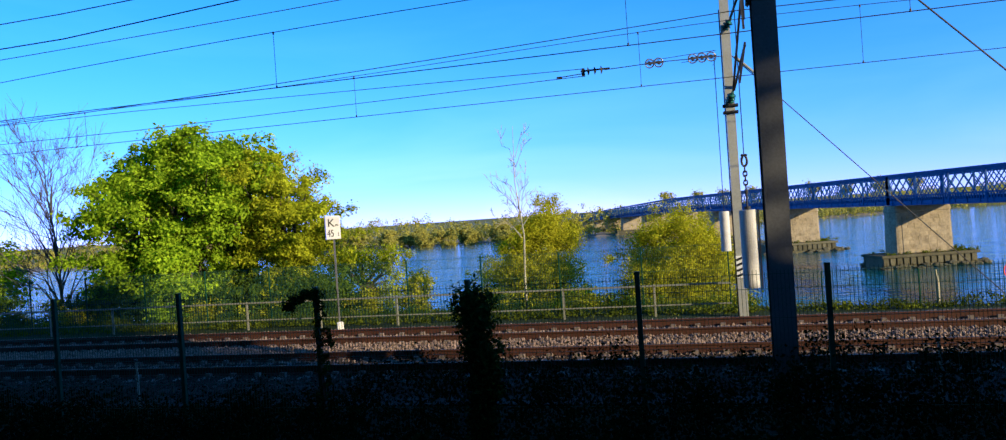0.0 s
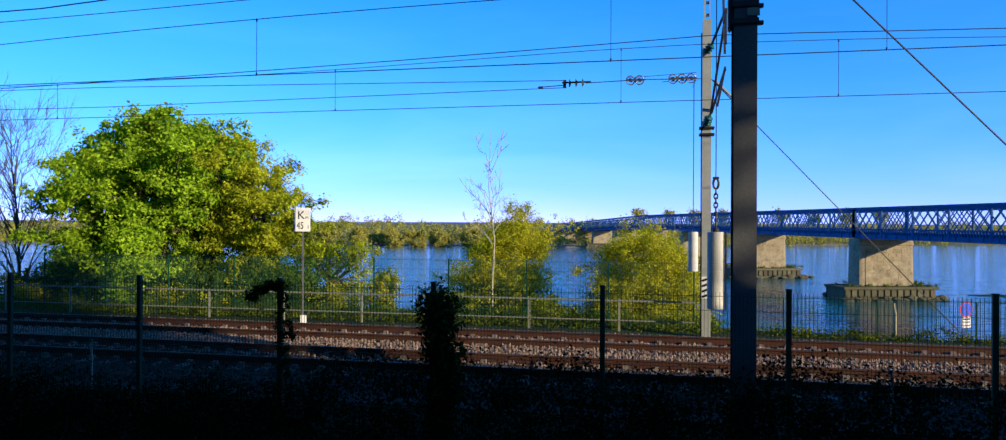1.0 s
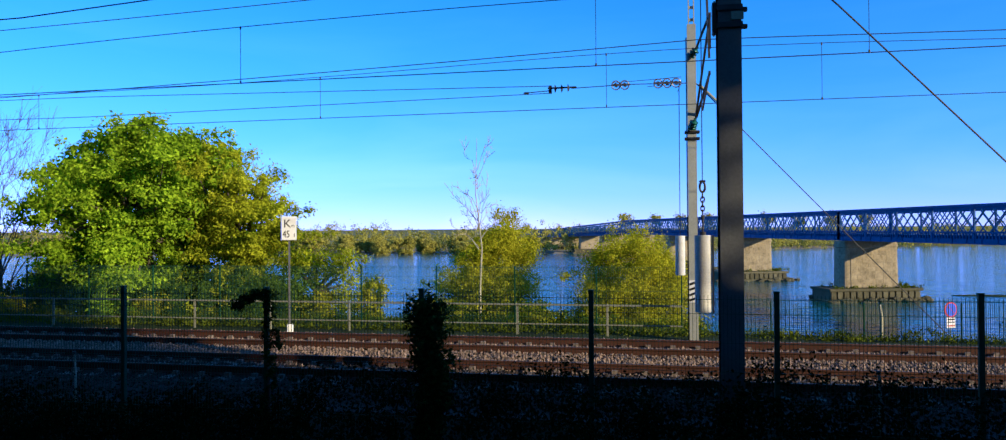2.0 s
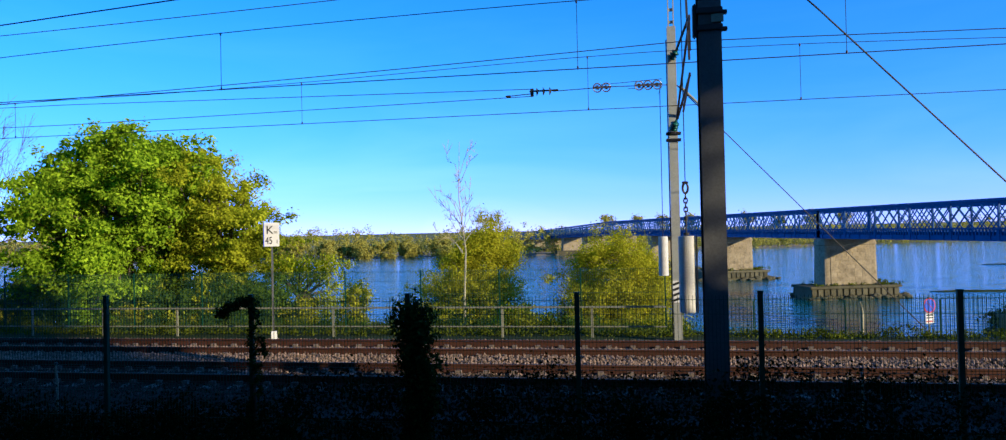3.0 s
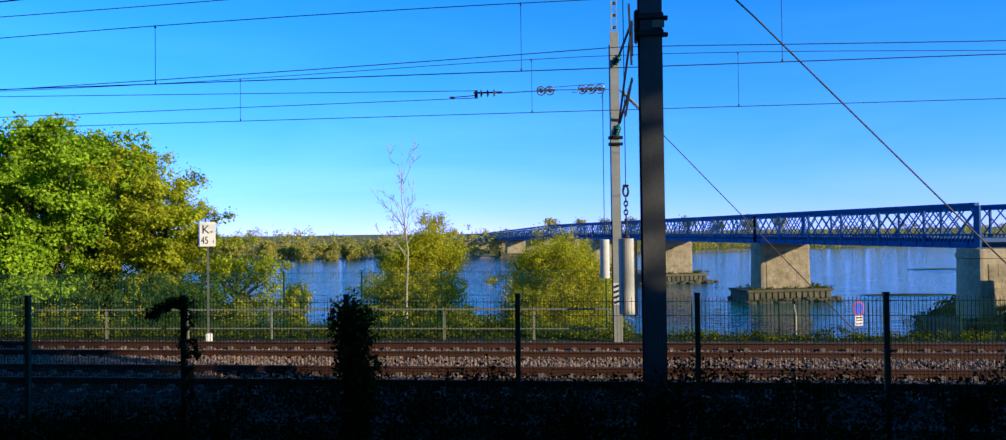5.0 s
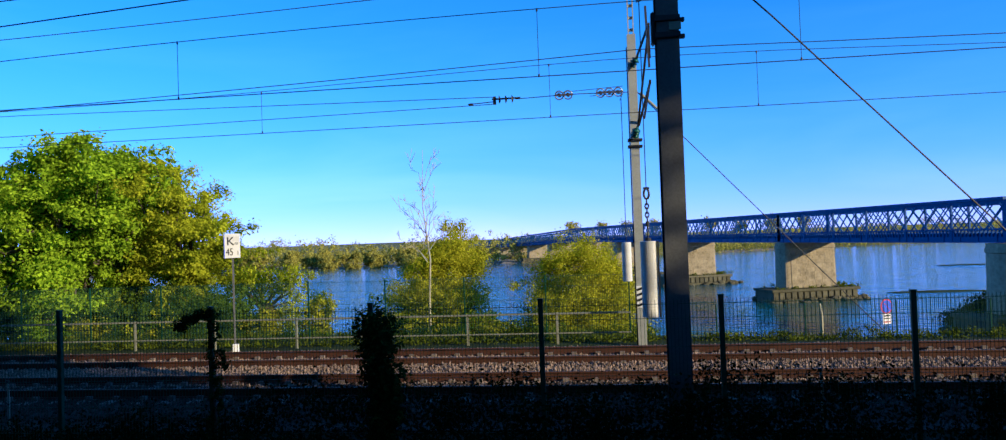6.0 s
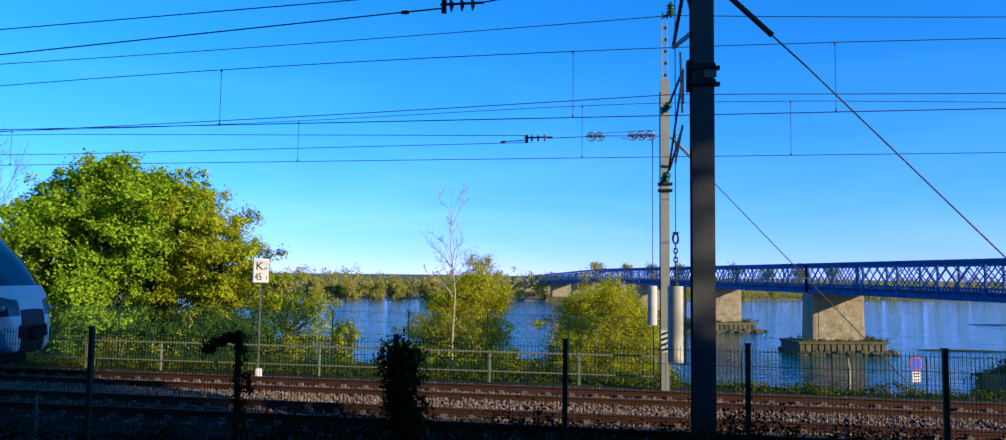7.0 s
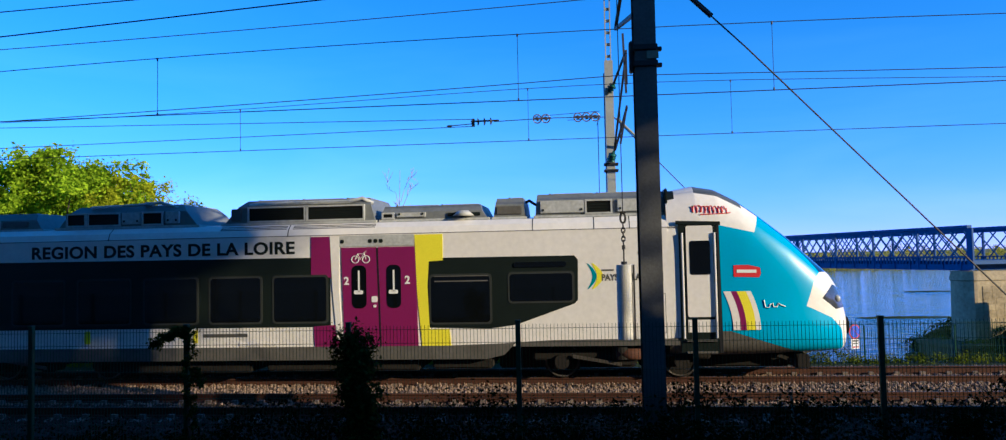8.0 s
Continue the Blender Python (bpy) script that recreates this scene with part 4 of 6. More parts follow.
for s in (-0.97, *range(0, 11)):
    pier(s)


# ---- far shore woods, bank grass ----
def far_woods():
    rng = np.random.default_rng(9)
    spots = []
    for x in np.arange(-420, 520, 4.5):
        for row in range(3):
            shore = 245 + max(0, x + 40) * 0.62
            y = shore + 14 + row * 16 + rng.uniform(-5, 5)
            gap = 0.55 + 0.9 * noise.noise((x * 0.03, row * 3.1, 0))
            h = rng.uniform(6.5, 9.6) * max(0.45, min(1.25, 0.6 + 0.75 * gap))
            z = ground_z(x, y)
            for _ in range(2):
                spots.append((x + rng.uniform(-2.5, 2.5), y - 4, z + rng.uniform(0.0, 1.6), rng.uniform(1.0, 1.8)))
            for _ in range(7):
                spots.append((x + rng.uniform(-2.5, 2.5), y, z + h * rng.uniform(0.15, 0.92), rng.uniform(0.9, 1.8)))
    spots = np.array(spots)
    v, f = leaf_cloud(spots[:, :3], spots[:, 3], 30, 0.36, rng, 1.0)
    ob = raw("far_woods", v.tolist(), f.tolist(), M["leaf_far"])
    tagged(ob, "olive-green woods along the far river bank", "woods", kind="stuff")
    spots = []
    for x in np.arange(-1600, 2400, 14):
        y = 900 + rng.uniform(-60, 60)
        spots.append((x, y, ground_z(x, y) + rng.uniform(1, 4), rng.uniform(2, 4.5)))
    spots = np.array(spots)
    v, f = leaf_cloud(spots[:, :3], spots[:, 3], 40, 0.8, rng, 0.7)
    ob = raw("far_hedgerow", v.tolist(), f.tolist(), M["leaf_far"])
    tagged(ob, "hazy tree line on the distant plain", "woods", kind="stuff")


far_woods()
for i in range(9):
    x, y = -20 + i * 14 + (i * 37 % 9), 420 + (i * 53 % 60)
    z = ground_z(x, y)
    tree("far_tree", (x, y, z), [((x, y, z + 11), (4.0, 4.0, 4.5))], 26, 30, 0.55, M["leaf_far"], "lone tree standing over the far woods", clump=2.0, trunk=0.35, seed=60 + i)


rs = random.Random(21)
for i in range(20):
    x = -135 + i * 4.9 + rs.uniform(-2, 2)
    y = 252 + rs.uniform(-5, 8)
    z = ground_z(x, y)
    h = rs.uniform(5.4, 8.6) * (0.75 if i % 5 == 2 else 1.0)
    w = rs.uniform(2.4, 4.2)
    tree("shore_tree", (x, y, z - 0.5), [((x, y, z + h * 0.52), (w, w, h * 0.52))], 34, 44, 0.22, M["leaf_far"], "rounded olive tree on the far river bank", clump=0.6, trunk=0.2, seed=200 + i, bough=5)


def bank_grass():
    rng = np.random.default_rng(14)
    n = 16000
    x, y = rng.uniform(-40, 16, n), rng.uniform(23.0, 27.5, n)
    keep = (x < 1.0) | (rng.random(n) < 0.3)
    x, y = x[keep], y[keep]
    n = len(x)
    z = np.array([ground_z(a, c) for a, c in zip(x, y)])
    h = rng.uniform(0.05, 0.26, n) * (0.4 + 0.9 * rng.random(n) * (y > 23))
    a = rng.uniform(0, 6.28, n)
    w = 0.012 + 0.01 * rng.random(n)
    lean = rng.normal(0, 0.35, (n, 2)) * h[:, None]
    v = np.stack([np.stack([x - w * np.cos(a), y - w * np.sin(a), z], -1), np.stack([x + w * np.cos(a), y + w * np.sin(a), z], -1), np.stack([x + lean[:, 0], y + lean[:, 1], z + h], -1)], 1)
    ob = raw("bank_grass", v.reshape(-1, 3).tolist(), np.arange(n * 3).reshape(n, 3).tolist(), M["grass"])
    tagged(ob, "rough grass and weeds beside the far fence", "grass", kind="stuff")


bank_grass()


def fringe_weeds():
    rng = np.random.default_rng(37)
    spots = []
    for i in range(900):
        x = rng.uniform(-34, 14)
        y = rng.uniform(22.7, 23.5)
        tall = max(0.02, 0.12 + 0.42 * noise.noise((x * 0.8, 4.0, 0)))
        spots.append((x, y, -0.36 + rng.uniform(0, tall)))
    v, f = leaf_cloud(np.array(spots), np.full(len(spots), 0.16), 26, 0.035, rng, 0.9)
    tagged(raw("fringe_weeds", v.tolist(), f.tolist(), M["grass"]), "low green weeds along the foot of the river fence", "weeds", kind="stuff")


fringe_weeds()


def mound_weeds():
    rng = np.random.default_rng(23)
    spots = []
    while len(spots) < 900:
        x, y = rng.uniform(23, 48), rng.uniform(44, 76)
        z = ground_z(x, y)
        if z > WATER - 0.1:
            spots.append((x, y, z + rng.uniform(0, 0.25)))
    v, f = leaf_cloud(np.array(spots), np.full(len(spots), 0.6), 36, 0.10, rng, 0.4)
    tagged(raw("mound_weeds", v.tolist(), f.tolist(), M["leaf_ivy"]), "rough dark-green weeds on the spit by the pier", "weeds", kind="stuff")


mound_weeds()


def sandbar(place, length, width):
    bar = thing("sandbar", place, "low dark sandbar just above the river surface", "sandbar", kind="structure")
    bm = B()
    bmesh.ops.create_icosphere(bm, subdivisions=4, radius=1.0)
    for v in bm.verts:
        v.co = Vector((v.co.x * length, v.co.y * width * (0.75 + 0.5 * noise.noise((v.co.x * 3, 1.0, length))), v.co.z * 0.16))
    part("sand", bm, M["bankside"], bar, smooth=True)


sandbar((39.8, 103.0, WATER), 6.0, 1.2)
sandbar((69.6, 165.0, WATER), 6.0, 1.8)


# ---- ivy on the near fence, brambles in front ----
def ivy(place, spots, per, size, label, seed):
    rng = np.random.default_rng(seed)
    t = thing("ivy", place, label, "climbing plant")
    c = np.array([s[:3] for s in spots]) - np.array(place)
    v, f = leaf_cloud(c, np.array([s[3] for s in spots]), per, size, rng, 1.0)
    raw("leaves", v.tolist(), f.tolist(), M["leaf_ivy"], t)
    bm = B()
    tube(bm, [(0, 0, 0), (0.05, -0.05, 0.8), (-0.04, 0.02, 1.6), (0.03, 0, 2.2)], [0.03, 0.025, 0.02, 0.01], 6)
    part("stem", bm, M["bark"], t)
    return t


rng = random.Random(4)
ivy((-3.5, 11.2, -0.5), [(-3.42 + rng.gauss(0, 0.09 + 0.055 * smooth(0.1, 0.7, z)) + 0.05 * math.sin(z * 4), 11.15 + rng.gauss(0, 0.10), z, 0.15) for z in [-0.4 + 2.15 * i / 129 for i in range(130)]] + [(-3.58 + 0.12 * rng.random(), 11.12, 0.75 + 0.9 * rng.random(), 0.12) for _ in range(16)], 80, 0.032, "thick dark ivy smothering a fence post", 31)
ivy((-6.05, 11.2, -0.5), [(-6.0 + rng.gauss(0, 0.035), 11.15 + rng.gauss(0, 0.05), z, 0.07) for z in [-0.4 + 2.2 * i / 40 for i in range(41)] if rng.random() < 0.85] + [(-6.62 + 0.62 * i / 34, 11.15, 1.62 + 0.17 * math.sin(min(1, i / 22) * 1.57) + rng.gauss(0, 0.035), 0.055) for i in range(35)] + [(-5.9 + rng.gauss(0, 0.05), 11.15, 0.4 + 1.2 * rng.random(), 0.05) for _ in range(12)], 34, 0.026, "straggling ivy hanging over a fence post", 32)


def brambles():
    rng = np.random.default_rng(17)
    spots = []
    for i in range(2600):
        x, y = rng.uniform(-20, 16), rng.uniform(7.5, 12.6)
        top = 0.66 + 0.3 * noise.noise((x * 0.9, y * 0.7, 2)) - 0.6 * (1 - smooth(-8, -3.5, x))
        spots.append((x, y, rng.uniform(-0.6, max(-0.45, top - 0.3 * (y < 9.5))), 0.32))
    spots = np.array(spots)
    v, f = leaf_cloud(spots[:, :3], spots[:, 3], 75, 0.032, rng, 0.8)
    tagged(raw("brambles", v.tolist(), f.tolist(), M["leaf_deep"]), "bramble thicket at the foot of the fence, shade put into its near-black leaves", "brambles", kind="stuff")


brambles()


# ---- signs ----
def flat_text(body, size, material, parent, at, name="lettering", squeeze=1.0, bold=0.008, spacing=1.0):
    """Raised lettering on an upright face; the text reads along +x."""
    cu = bpy.data.curves.new(name, "FONT")
    cu.body, cu.size, cu.extrude, cu.offset, cu.space_character = body, size, 0.003, bold, spacing
    tmp = new(name, cu)
    me = bpy.data.meshes.new_from_object(tmp.evaluated_get(bpy.context.evaluated_depsgraph_get()))
    bpy.data.objects.remove(tmp)
    me.materials.clear()
    me.materials.append(material)
    ob = new(name, me)
    ob.parent = parent
    ob.matrix_local = pose(*at, 90, 0, 0) @ Matrix.Diagonal((squeeze, 1, 1, 1))
    return ob


def text_width(body, size, spacing):
    cu = bpy.data.curves.new("measure_text", "FONT")
    cu.body, cu.size, cu.space_character = body, size, spacing
    tmp = new("measure_text", cu)
    me = bpy.data.meshes.new_from_object(tmp.evaluated_get(bpy.context.evaluated_depsgraph_get()))
    wide = max(v.co.x for v in me.vertices)
    bpy.data.objects.remove(tmp)
    bpy.data.meshes.remove(me)
    return wide


def words(body, size, material, parent, at, squeeze=1.0, bold=0.008, spacing=1.0):
    """A line of lettering, each word a part of its own."""
    done = ""
    for word in body.split():
        dx = text_width(done + "I", size, spacing) - text_width("I", size, spacing) if done else 0.0
        flat_text(word, size, material, parent, (at[0] + dx * squeeze, at[1], at[2]), squeeze=squeeze, bold=bold, spacing=spacing)
        done += word + " "


km = thing("kilometre_board", (-10.98, 21.6, -0.35), "white railway kilometre board on a thin post", "sign")
km.rotation_euler = (0, 0, radians(18))
bm = B()
box(bm, -0.025, 0.025, 0.01, 0.06, 0, 3.4)
part("post", bm, M["mast"], km)
bm = B()
box(bm, -0.22, 0.22, -0.02, 0.01, 2.85, 3.56, 0.006)
part("board", bm, M["white"], km)
bm = B()
box(bm, -0.235, -0.215, -0.03, 0.02, 2.84, 3.57)
part("board_edge", bm, M["signblue"], km, "dark edge strip")
flat_text("K", 0.34, M["black"], km, (-0.16, -0.024, 3.23), bold=0.0)
flat_text("m", 0.13, M["black"], km, (0.07, -0.024, 3.24), bold=0.0)
flat_text("45", 0.30, M["black"], km, (-0.18, -0.024, 2.93), squeeze=0.7, bold=0.0)
flat_text("1", 0.16, M["black"], km, (0.12, -0.024, 2.94), bold=0.0)
bm = B()
box(bm, -0.06, 0.12, -0.12, 0.02, 0, 0.34, 0.02)
part("marker_block", bm, M["white"], km, "small white block at the foot of the post")

park = thing("no_parking_sign", (13.1, 40.0, -5.0), "round blue and red no-parking sign with a plate below", "sign")
park.rotation_euler = (0, 0, radians(28))
bm = B()
disc(bm, (0, 0.03, 1.8), (0, 0, 1), 0.03, 3.9, 10)
part("post", bm, M["galv"], park)
bm = B()
disc(bm, (0, -0.01, 3.85), (0, 1, 0), 0.36, 0.02, 32)
part("rim", bm, M["red"], park)
bm = B()
disc(bm, (0, -0.026, 3.85), (0, 1, 0), 0.30, 0.012, 32)
part("face", bm, M["signblue"], park)
bm = B()
beam(bm, (-0.18, -0.038, 4.03), (0.18, -0.038, 3.67), 0.02, 0.012)
part("slash", bm, M["red"], park)
bm = B()
box(bm, -0.26, 0.26, -0.02, 0.0, 3.0, 3.5, 0.004)
plate = part("plate", bm, M["white"], park)
for z, h, m_ in ((3.36, 0.07, "black"), (3.24, 0.05, "black"), (3.07, 0.06, "red")):
    bm = B()
    box(bm, -0.2, 0.2, -0.026, -0.02, z, z + h)
    part("text_bar", bm, M[m_], plate)
for x, top in ((3.14, 0.95), (-10.7, 0.9)):
    small = thing("marker_stake", (x, 12.6, -0.34), "thin weathered stake beside the near track", "stake", "trackside stakes")
    bm = B()
    tube(bm, [(0, 0, 0), (0.01, 0, top * 0.6), (-0.01, 0, top)], [0.022, 0.02, 0.018], 7)
    part("stake_body", bm, M["galv"], small)
    bm = B()
    disc(bm, (-0.01, 0, top), (0, 0, 1), 0.032, 0.05, 10)
    part("cap", bm, M["iron"], small)
stake = thing("marker_stake", (6.45, 25.6, -0.7), "pale wooden stake behind the fence", "stake")
bm = B()
tube(bm, [(0, 0, 0), (0.02, 0, 0.7), (-0.03, 0, 1.1)], [0.05, 0.045, 0.03], 7)
part("stake_body", bm, M["palebark"], stake)

# ---- unseen, behind the camera: building, roof and trees added to shade the line ----
st = thing("station_building", (10, -6.0, -0.4), "unseen long rendered building with a deep roof, added to shade the line", "building")
bm = B()
box(bm, -60, 62, -8, 0.0, 0, 7.4)
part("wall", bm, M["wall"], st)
bm = B()
# roof edge set so that its shadow ends on the near track
box(bm, -61, 63, -9, 10.6, 7.4, 7.7)
part("shade_roof", bm, M["slate"], st, "unseen dark flat roof, added to block sun and sky light")
for i in range(9):
    bm = B()
    box(bm, -0.12, 0.12, -0.12, 0.12, 0, 7.4)
    o = part("roof_post", bm, M["iron"], st)
    o.location = (-56 + i * 14, 5.0, 0)
# unseen crowns placed to shade train and ballast and to cut sky light
for i, (center, half, count, clump) in enumerate([((25, -10, 17), (6, 4, 7.0), 300, 1.5), ((34, -11, 17.5), (6, 4, 7.0), 300, 1.5), ((41.2, -10, 18), (5.0, 3.5, 6.0), 260, 1.4), ((47.0, -10, 22.8), (4.3, 3.2, 3.0), 380, 0.8), ((42.4, -10, 19.6), (4.2, 3.0, 3.0), 300, 0.8), ((-26, -14, 13), (11, 4, 9), 420, 1.9), ((-6, -14, 13), (11, 4, 9.5), 420, 1.9), ((13, -14, 13), (9, 4, 9), 380, 1.9)]):
    tree("shade_tree", (center[0], center[1], -0.4), [(center, half)], count, 70, 0.3, M["leaf_green"], "tall leafy tree out of view behind the camera, placed to shade the line", clump=clump, trunk=0.3, seed=80 + i)
# added overhanging crowns, unseen: less sky light on fence and near track
for i, (foot, center, half) in enumerate([((-9, 5.8, -0.4), (-7, 4.0, 15.0), (7, 6, 3.6)), ((-34, 6.0, -0.4), (-33, 6.0, 15.0), (8, 7, 4.5))]):
    tree("shade_tree", foot, [(center, half)], 300, 70, 0.32, M["leaf_green"], "tall leafy plane tree out of view, added to block sky light overhead", clump=1.6, trunk=0.35, seed=101 + i)
tree("shade_tree", (-26, 6.5, -0.4), [((-21, 5.0, 14.8), (12, 7, 4.2))], 520, 70, 0.32, M["leaf_green"], "tall leafy tree out of view on the left, added to block sky light", clump=1.6, trunk=0.35, seed=95)

# ---- the train ----
train = thing("regional_train", (0, TRACK_FAR, 0), "white regional train with turquoise nose and plum doors", "train")
HW = 1.42
OFF = 5.88


def lx(*v):
    return [a - OFF for a in v]


CAR_BACK, CAB = -22.0, -4.05
# car body: straight extrusion of one section
PROFILE = [(HW, 0.82), (HW, 3.45), (1.36, 3.60), (1.2, 3.72), (0.6, 3.78), (-0.6, 3.78), (-1.2, 3.72), (-1.36, 3.60), (-HW, 3.45), (-HW, 0.82), (-1.2, 0.78), (1.2, 0.78)]
bm = B()
a = [bm.verts.new((CAR_BACK, y, z)) for y, z in PROFILE]
c = [bm.verts.new((CAB, y, z)) for y, z in PROFILE]
k = len(a)
for i in range(k):
    bm.faces.new((a[i], c[i], c[(i + 1) % k], a[(i + 1) % k]))
bm.faces.new(a)
bm.faces.new(c[::-1])
bmesh.ops.recalc_face_normals(bm, faces=bm.faces)
body = part("car_body", bm, M["t_white"], train)
for x in lx(-11.5, -7.0, -1.2, 0.2, 1.0):
    bm = B()
    for (ya, za), (yb, zb) in zip(PROFILE[6:9], PROFILE[7:10]):
        beam(bm, (x, yb, zb) if zb > 3 else (x, -HW, 3.43), (x, ya, za), 0.018, 0.008)
    part("panel_joint", bm, M["t_dark"], body)
bm = B()
poly(bm, [(CAR_BACK, 3.435), (CAB + 0.3, 3.435), (CAB + 0.3, 3.45), (CAR_BACK, 3.45)], 0.004, -HW)
part("cornice_line", bm, M["t_grey"], body)


def livery(name, pts, material, depth, label="", parent=None, both=True):
    """Painted or glazed panel on the side of the car, on both sides."""
    for s in ((-1, 1) if both else (-1,)):
        bm = B()
        poly(bm, [(x - OFF, z) for x, z in pts], depth, s * HW, s)
        part(name, bm, M[material], parent or body, label)


livery("skirt_panel", [(-16.0, 0.53), (-2.3, 0.53), (-1.9, 0.62), (-1.62, 0.90), (-1.9, 0.88), (-3.2, 0.84), (-16.0, 0.84)], "t_grey", 0.030, "grey lower skirt")
livery("skirt_strip", [(-1.62, 0.80), (2.05, 0.80), (2.05, 0.95), (0.5, 0.95), (-0.8, 0.94), (-1.62, 0.90)], "t_grey", 0.012, "grey lower strip")
livery("window_band", [(-16.0, 1.30), (-5.97, 1.30), (-5.97, 2.92), (-16.0, 2.96)], "t_dark", 0.008, "dark window band")
livery("window_band", [(-3.85, 1.26), (-2.2, 1.22), (-1.6, 1.30), (-0.28, 1.76), (-0.2, 1.84), (-0.18, 2.75), (-0.26, 2.85), (-3.3, 2.86), (-3.85, 2.86)], "t_dark", 0.008, "dark window band")
livery("yellow_panel", [(-3.95, 3.41), (-3.29, 3.41), (-3.29, 2.80), (-3.62, 2.78), (-3.66, 2.2), (-3.62, 1.22), (-3.16, 1.22), (-3.12, 0.83), (-3.80, 0.83), (-3.9, 2.0)], "t_yellow", 0.014, "yellow livery panel")
livery("plum_panel", [(-6.43, 3.41), (-5.97, 3.41), (-5.95, 2.45), (-6.43, 2.45)], "t_purple", 0.014, "plum livery panel")
livery("plum_panel", [(-6.35, 0.83), (-5.72, 0.80), (-5.76, 1.35), (-6.38, 1.31)], "t_purple", 0.014, "plum livery panel")
livery("door_pillar", [(-5.97, 3.42), (-5.74, 3.42), (-5.76, 2.2), (-5.68, 1.0), (-5.82, 1.0), (-5.92, 2.2)], "t_white", 0.020)
livery("door_header", [(-5.90, 3.16), (-3.97, 3.16), (-3.97, 3.42), (-5.90, 3.42)], "t_lid", 0.018, "grey sensor panel over the door")
for x in (-5.72, -5.05, -4.92, -4.79):
    livery("sensor", rounded(x, x + 0.09, 3.24, 3.33, 0.03), "t_dark", 0.024)
for x0, x1, g0, g1 in ((-5.70, -4.86, -5.45, -5.10), (-4.82, -3.95, -4.62, -4.28)):
    for s in (-1, 1):
        bm = B()
        poly(bm, [(x - OFF, z) for x, z in ((x0, 3.14), (x1, 3.14), (x1 + 0.03, 2.2), (x1 + 0.07, 0.62), (x0 + 0.07, 0.62), (x0 + 0.03, 2.2))], 0.022, s * HW, s)
        leaf = part("door_leaf", bm, M["t_purple"], train, "plum sliding door leaf")
        bm = B()
        poly(bm, [(x - OFF, z) for x, z in rounded(g0, g1, 1.72, 2.72, 0.13, 5)], 0.028, s * HW, s)
        part("door_glass", bm, M["t_glass"], leaf)
        bm = B()
        poly(bm, [(x - OFF, z) for x, z in ((g0 + 0.15, 2.1), (g0 + 0.19, 2.1), (g0 + 0.19, 2.6), (g0 + 0.15, 2.6))], 0.031, s * HW, s)
        poly(bm, [(x - OFF, z) for x, z in rounded(g0 + 0.05, g0 + 0.27, 2.05, 2.14, 0.03)], 0.031, s * HW, s)
        part("door_sticker", bm, M["white"], leaf, "pale sticker on the glass")
livery("door_gap", [(-4.855, 3.12), (-4.825, 3.12), (-4.755, 0.64), (-4.785, 0.64)], "black", 0.026)
livery("door_button", rounded(-4.98, -4.84, 1.86, 2.0, 0.03), "white", 0.034)
livery("door_button", rounded(-4.94, -4.87, 1.74, 1.80, 0.02), "white", 0.034)
flat_text("2", 0.25, M["white"], body, (-5.64 - OFF, -HW - 0.026, 2.28))
flat_text("2", 0.25, M["white"], body, (-4.19 - OFF, -HW - 0.026, 2.28))
bm = B()
for x in (-5.36, -5.10):
    tube(bm, [(x - OFF + 0.085 * math.cos(q), -HW - 0.03, 2.86 + 0.085 * math.sin(q)) for q in [math.tau * i / 14 for i in range(15)]], 0.010, 4)
tube(bm, [(-5.36 - OFF, -HW - 0.03, 2.86), (-5.30 - OFF, -HW - 0.03, 2.99), (-5.15 - OFF, -HW - 0.03, 2.99), (-5.24 - OFF, -HW - 0.03, 2.86), (-5.30 - OFF, -HW - 0.03, 2.99)], 0.010, 4)
tube(bm, [(-5.10 - OFF, -HW - 0.03, 2.86), (-5.15 - OFF, -HW - 0.03, 3.02), (-5.10 - OFF, -HW - 0.03, 3.04)], 0.010, 4)
part("bicycle_mark", bm, M["white"], body, "white bicycle pictogram")
for x0, x1, z0, z1 in ((-3.62, -2.16, 1.32, 2.48), (-1.79, -0.27, 1.78, 2.50), (-7.38, -6.02, 1.38, 2.52), (-8.95, -7.62, 1.38, 2.52), (-10.6, -9.2, 1.38, 2.52), (-12.3, -10.9, 1.38, 2.52), (-14.0, -12.6, 1.38, 2.52), (-15.6, -14.3, 1.38, 2.52)):
    for s in (-1, 1):
        bm = B()
        poly(bm, [(x - OFF, z) for x, z in rounded(x0, x1, z0, z1, 0.09)], 0.018, s * HW, s)
        win = part("side_window", bm, M["t_frame"], body, "tinted side window")
        bm = B()
        poly(bm, [(x - OFF, z) for x, z in rounded(x0 + 0.05, x1 - 0.05, z0 + 0.05, z1 - 0.05, 0.07)], 0.023, s * HW, s)
        part("window_glass", bm, M["t_glass"], win)
for x0, x1, z0, z1 in ((-3.5, -2.25, 2.30, 2.33), (-3.5, -2.25, 2.42, 2.44), (-1.65, -0.45, 2.60, 2.72)):
    livery("vent_window", rounded(x0, x1, z0, z1, min(0.05, (z1 - z0) / 2.2)), "t_grey" if z1 - z0 < 0.05 else "t_glass", 0.026)
words("REGION DES PAYS DE LA LOIRE", 0.40, M["t_dark"], body, (-13.5 - OFF, -HW - 0.004, 3.03), squeeze=1.12, bold=0.012, spacing=1.06)
words("PAYS DE LA LOIRE", 0.20, M["t_grey"], body, (0.34 - OFF, -HW - 0.004, 2.27), squeeze=0.85, bold=0.006)
livery("region_bar", [(0.34, 2.48), (0.62, 2.48), (0.62, 2.52), (0.34, 2.52)], "t_grey", 0.004, both=False)
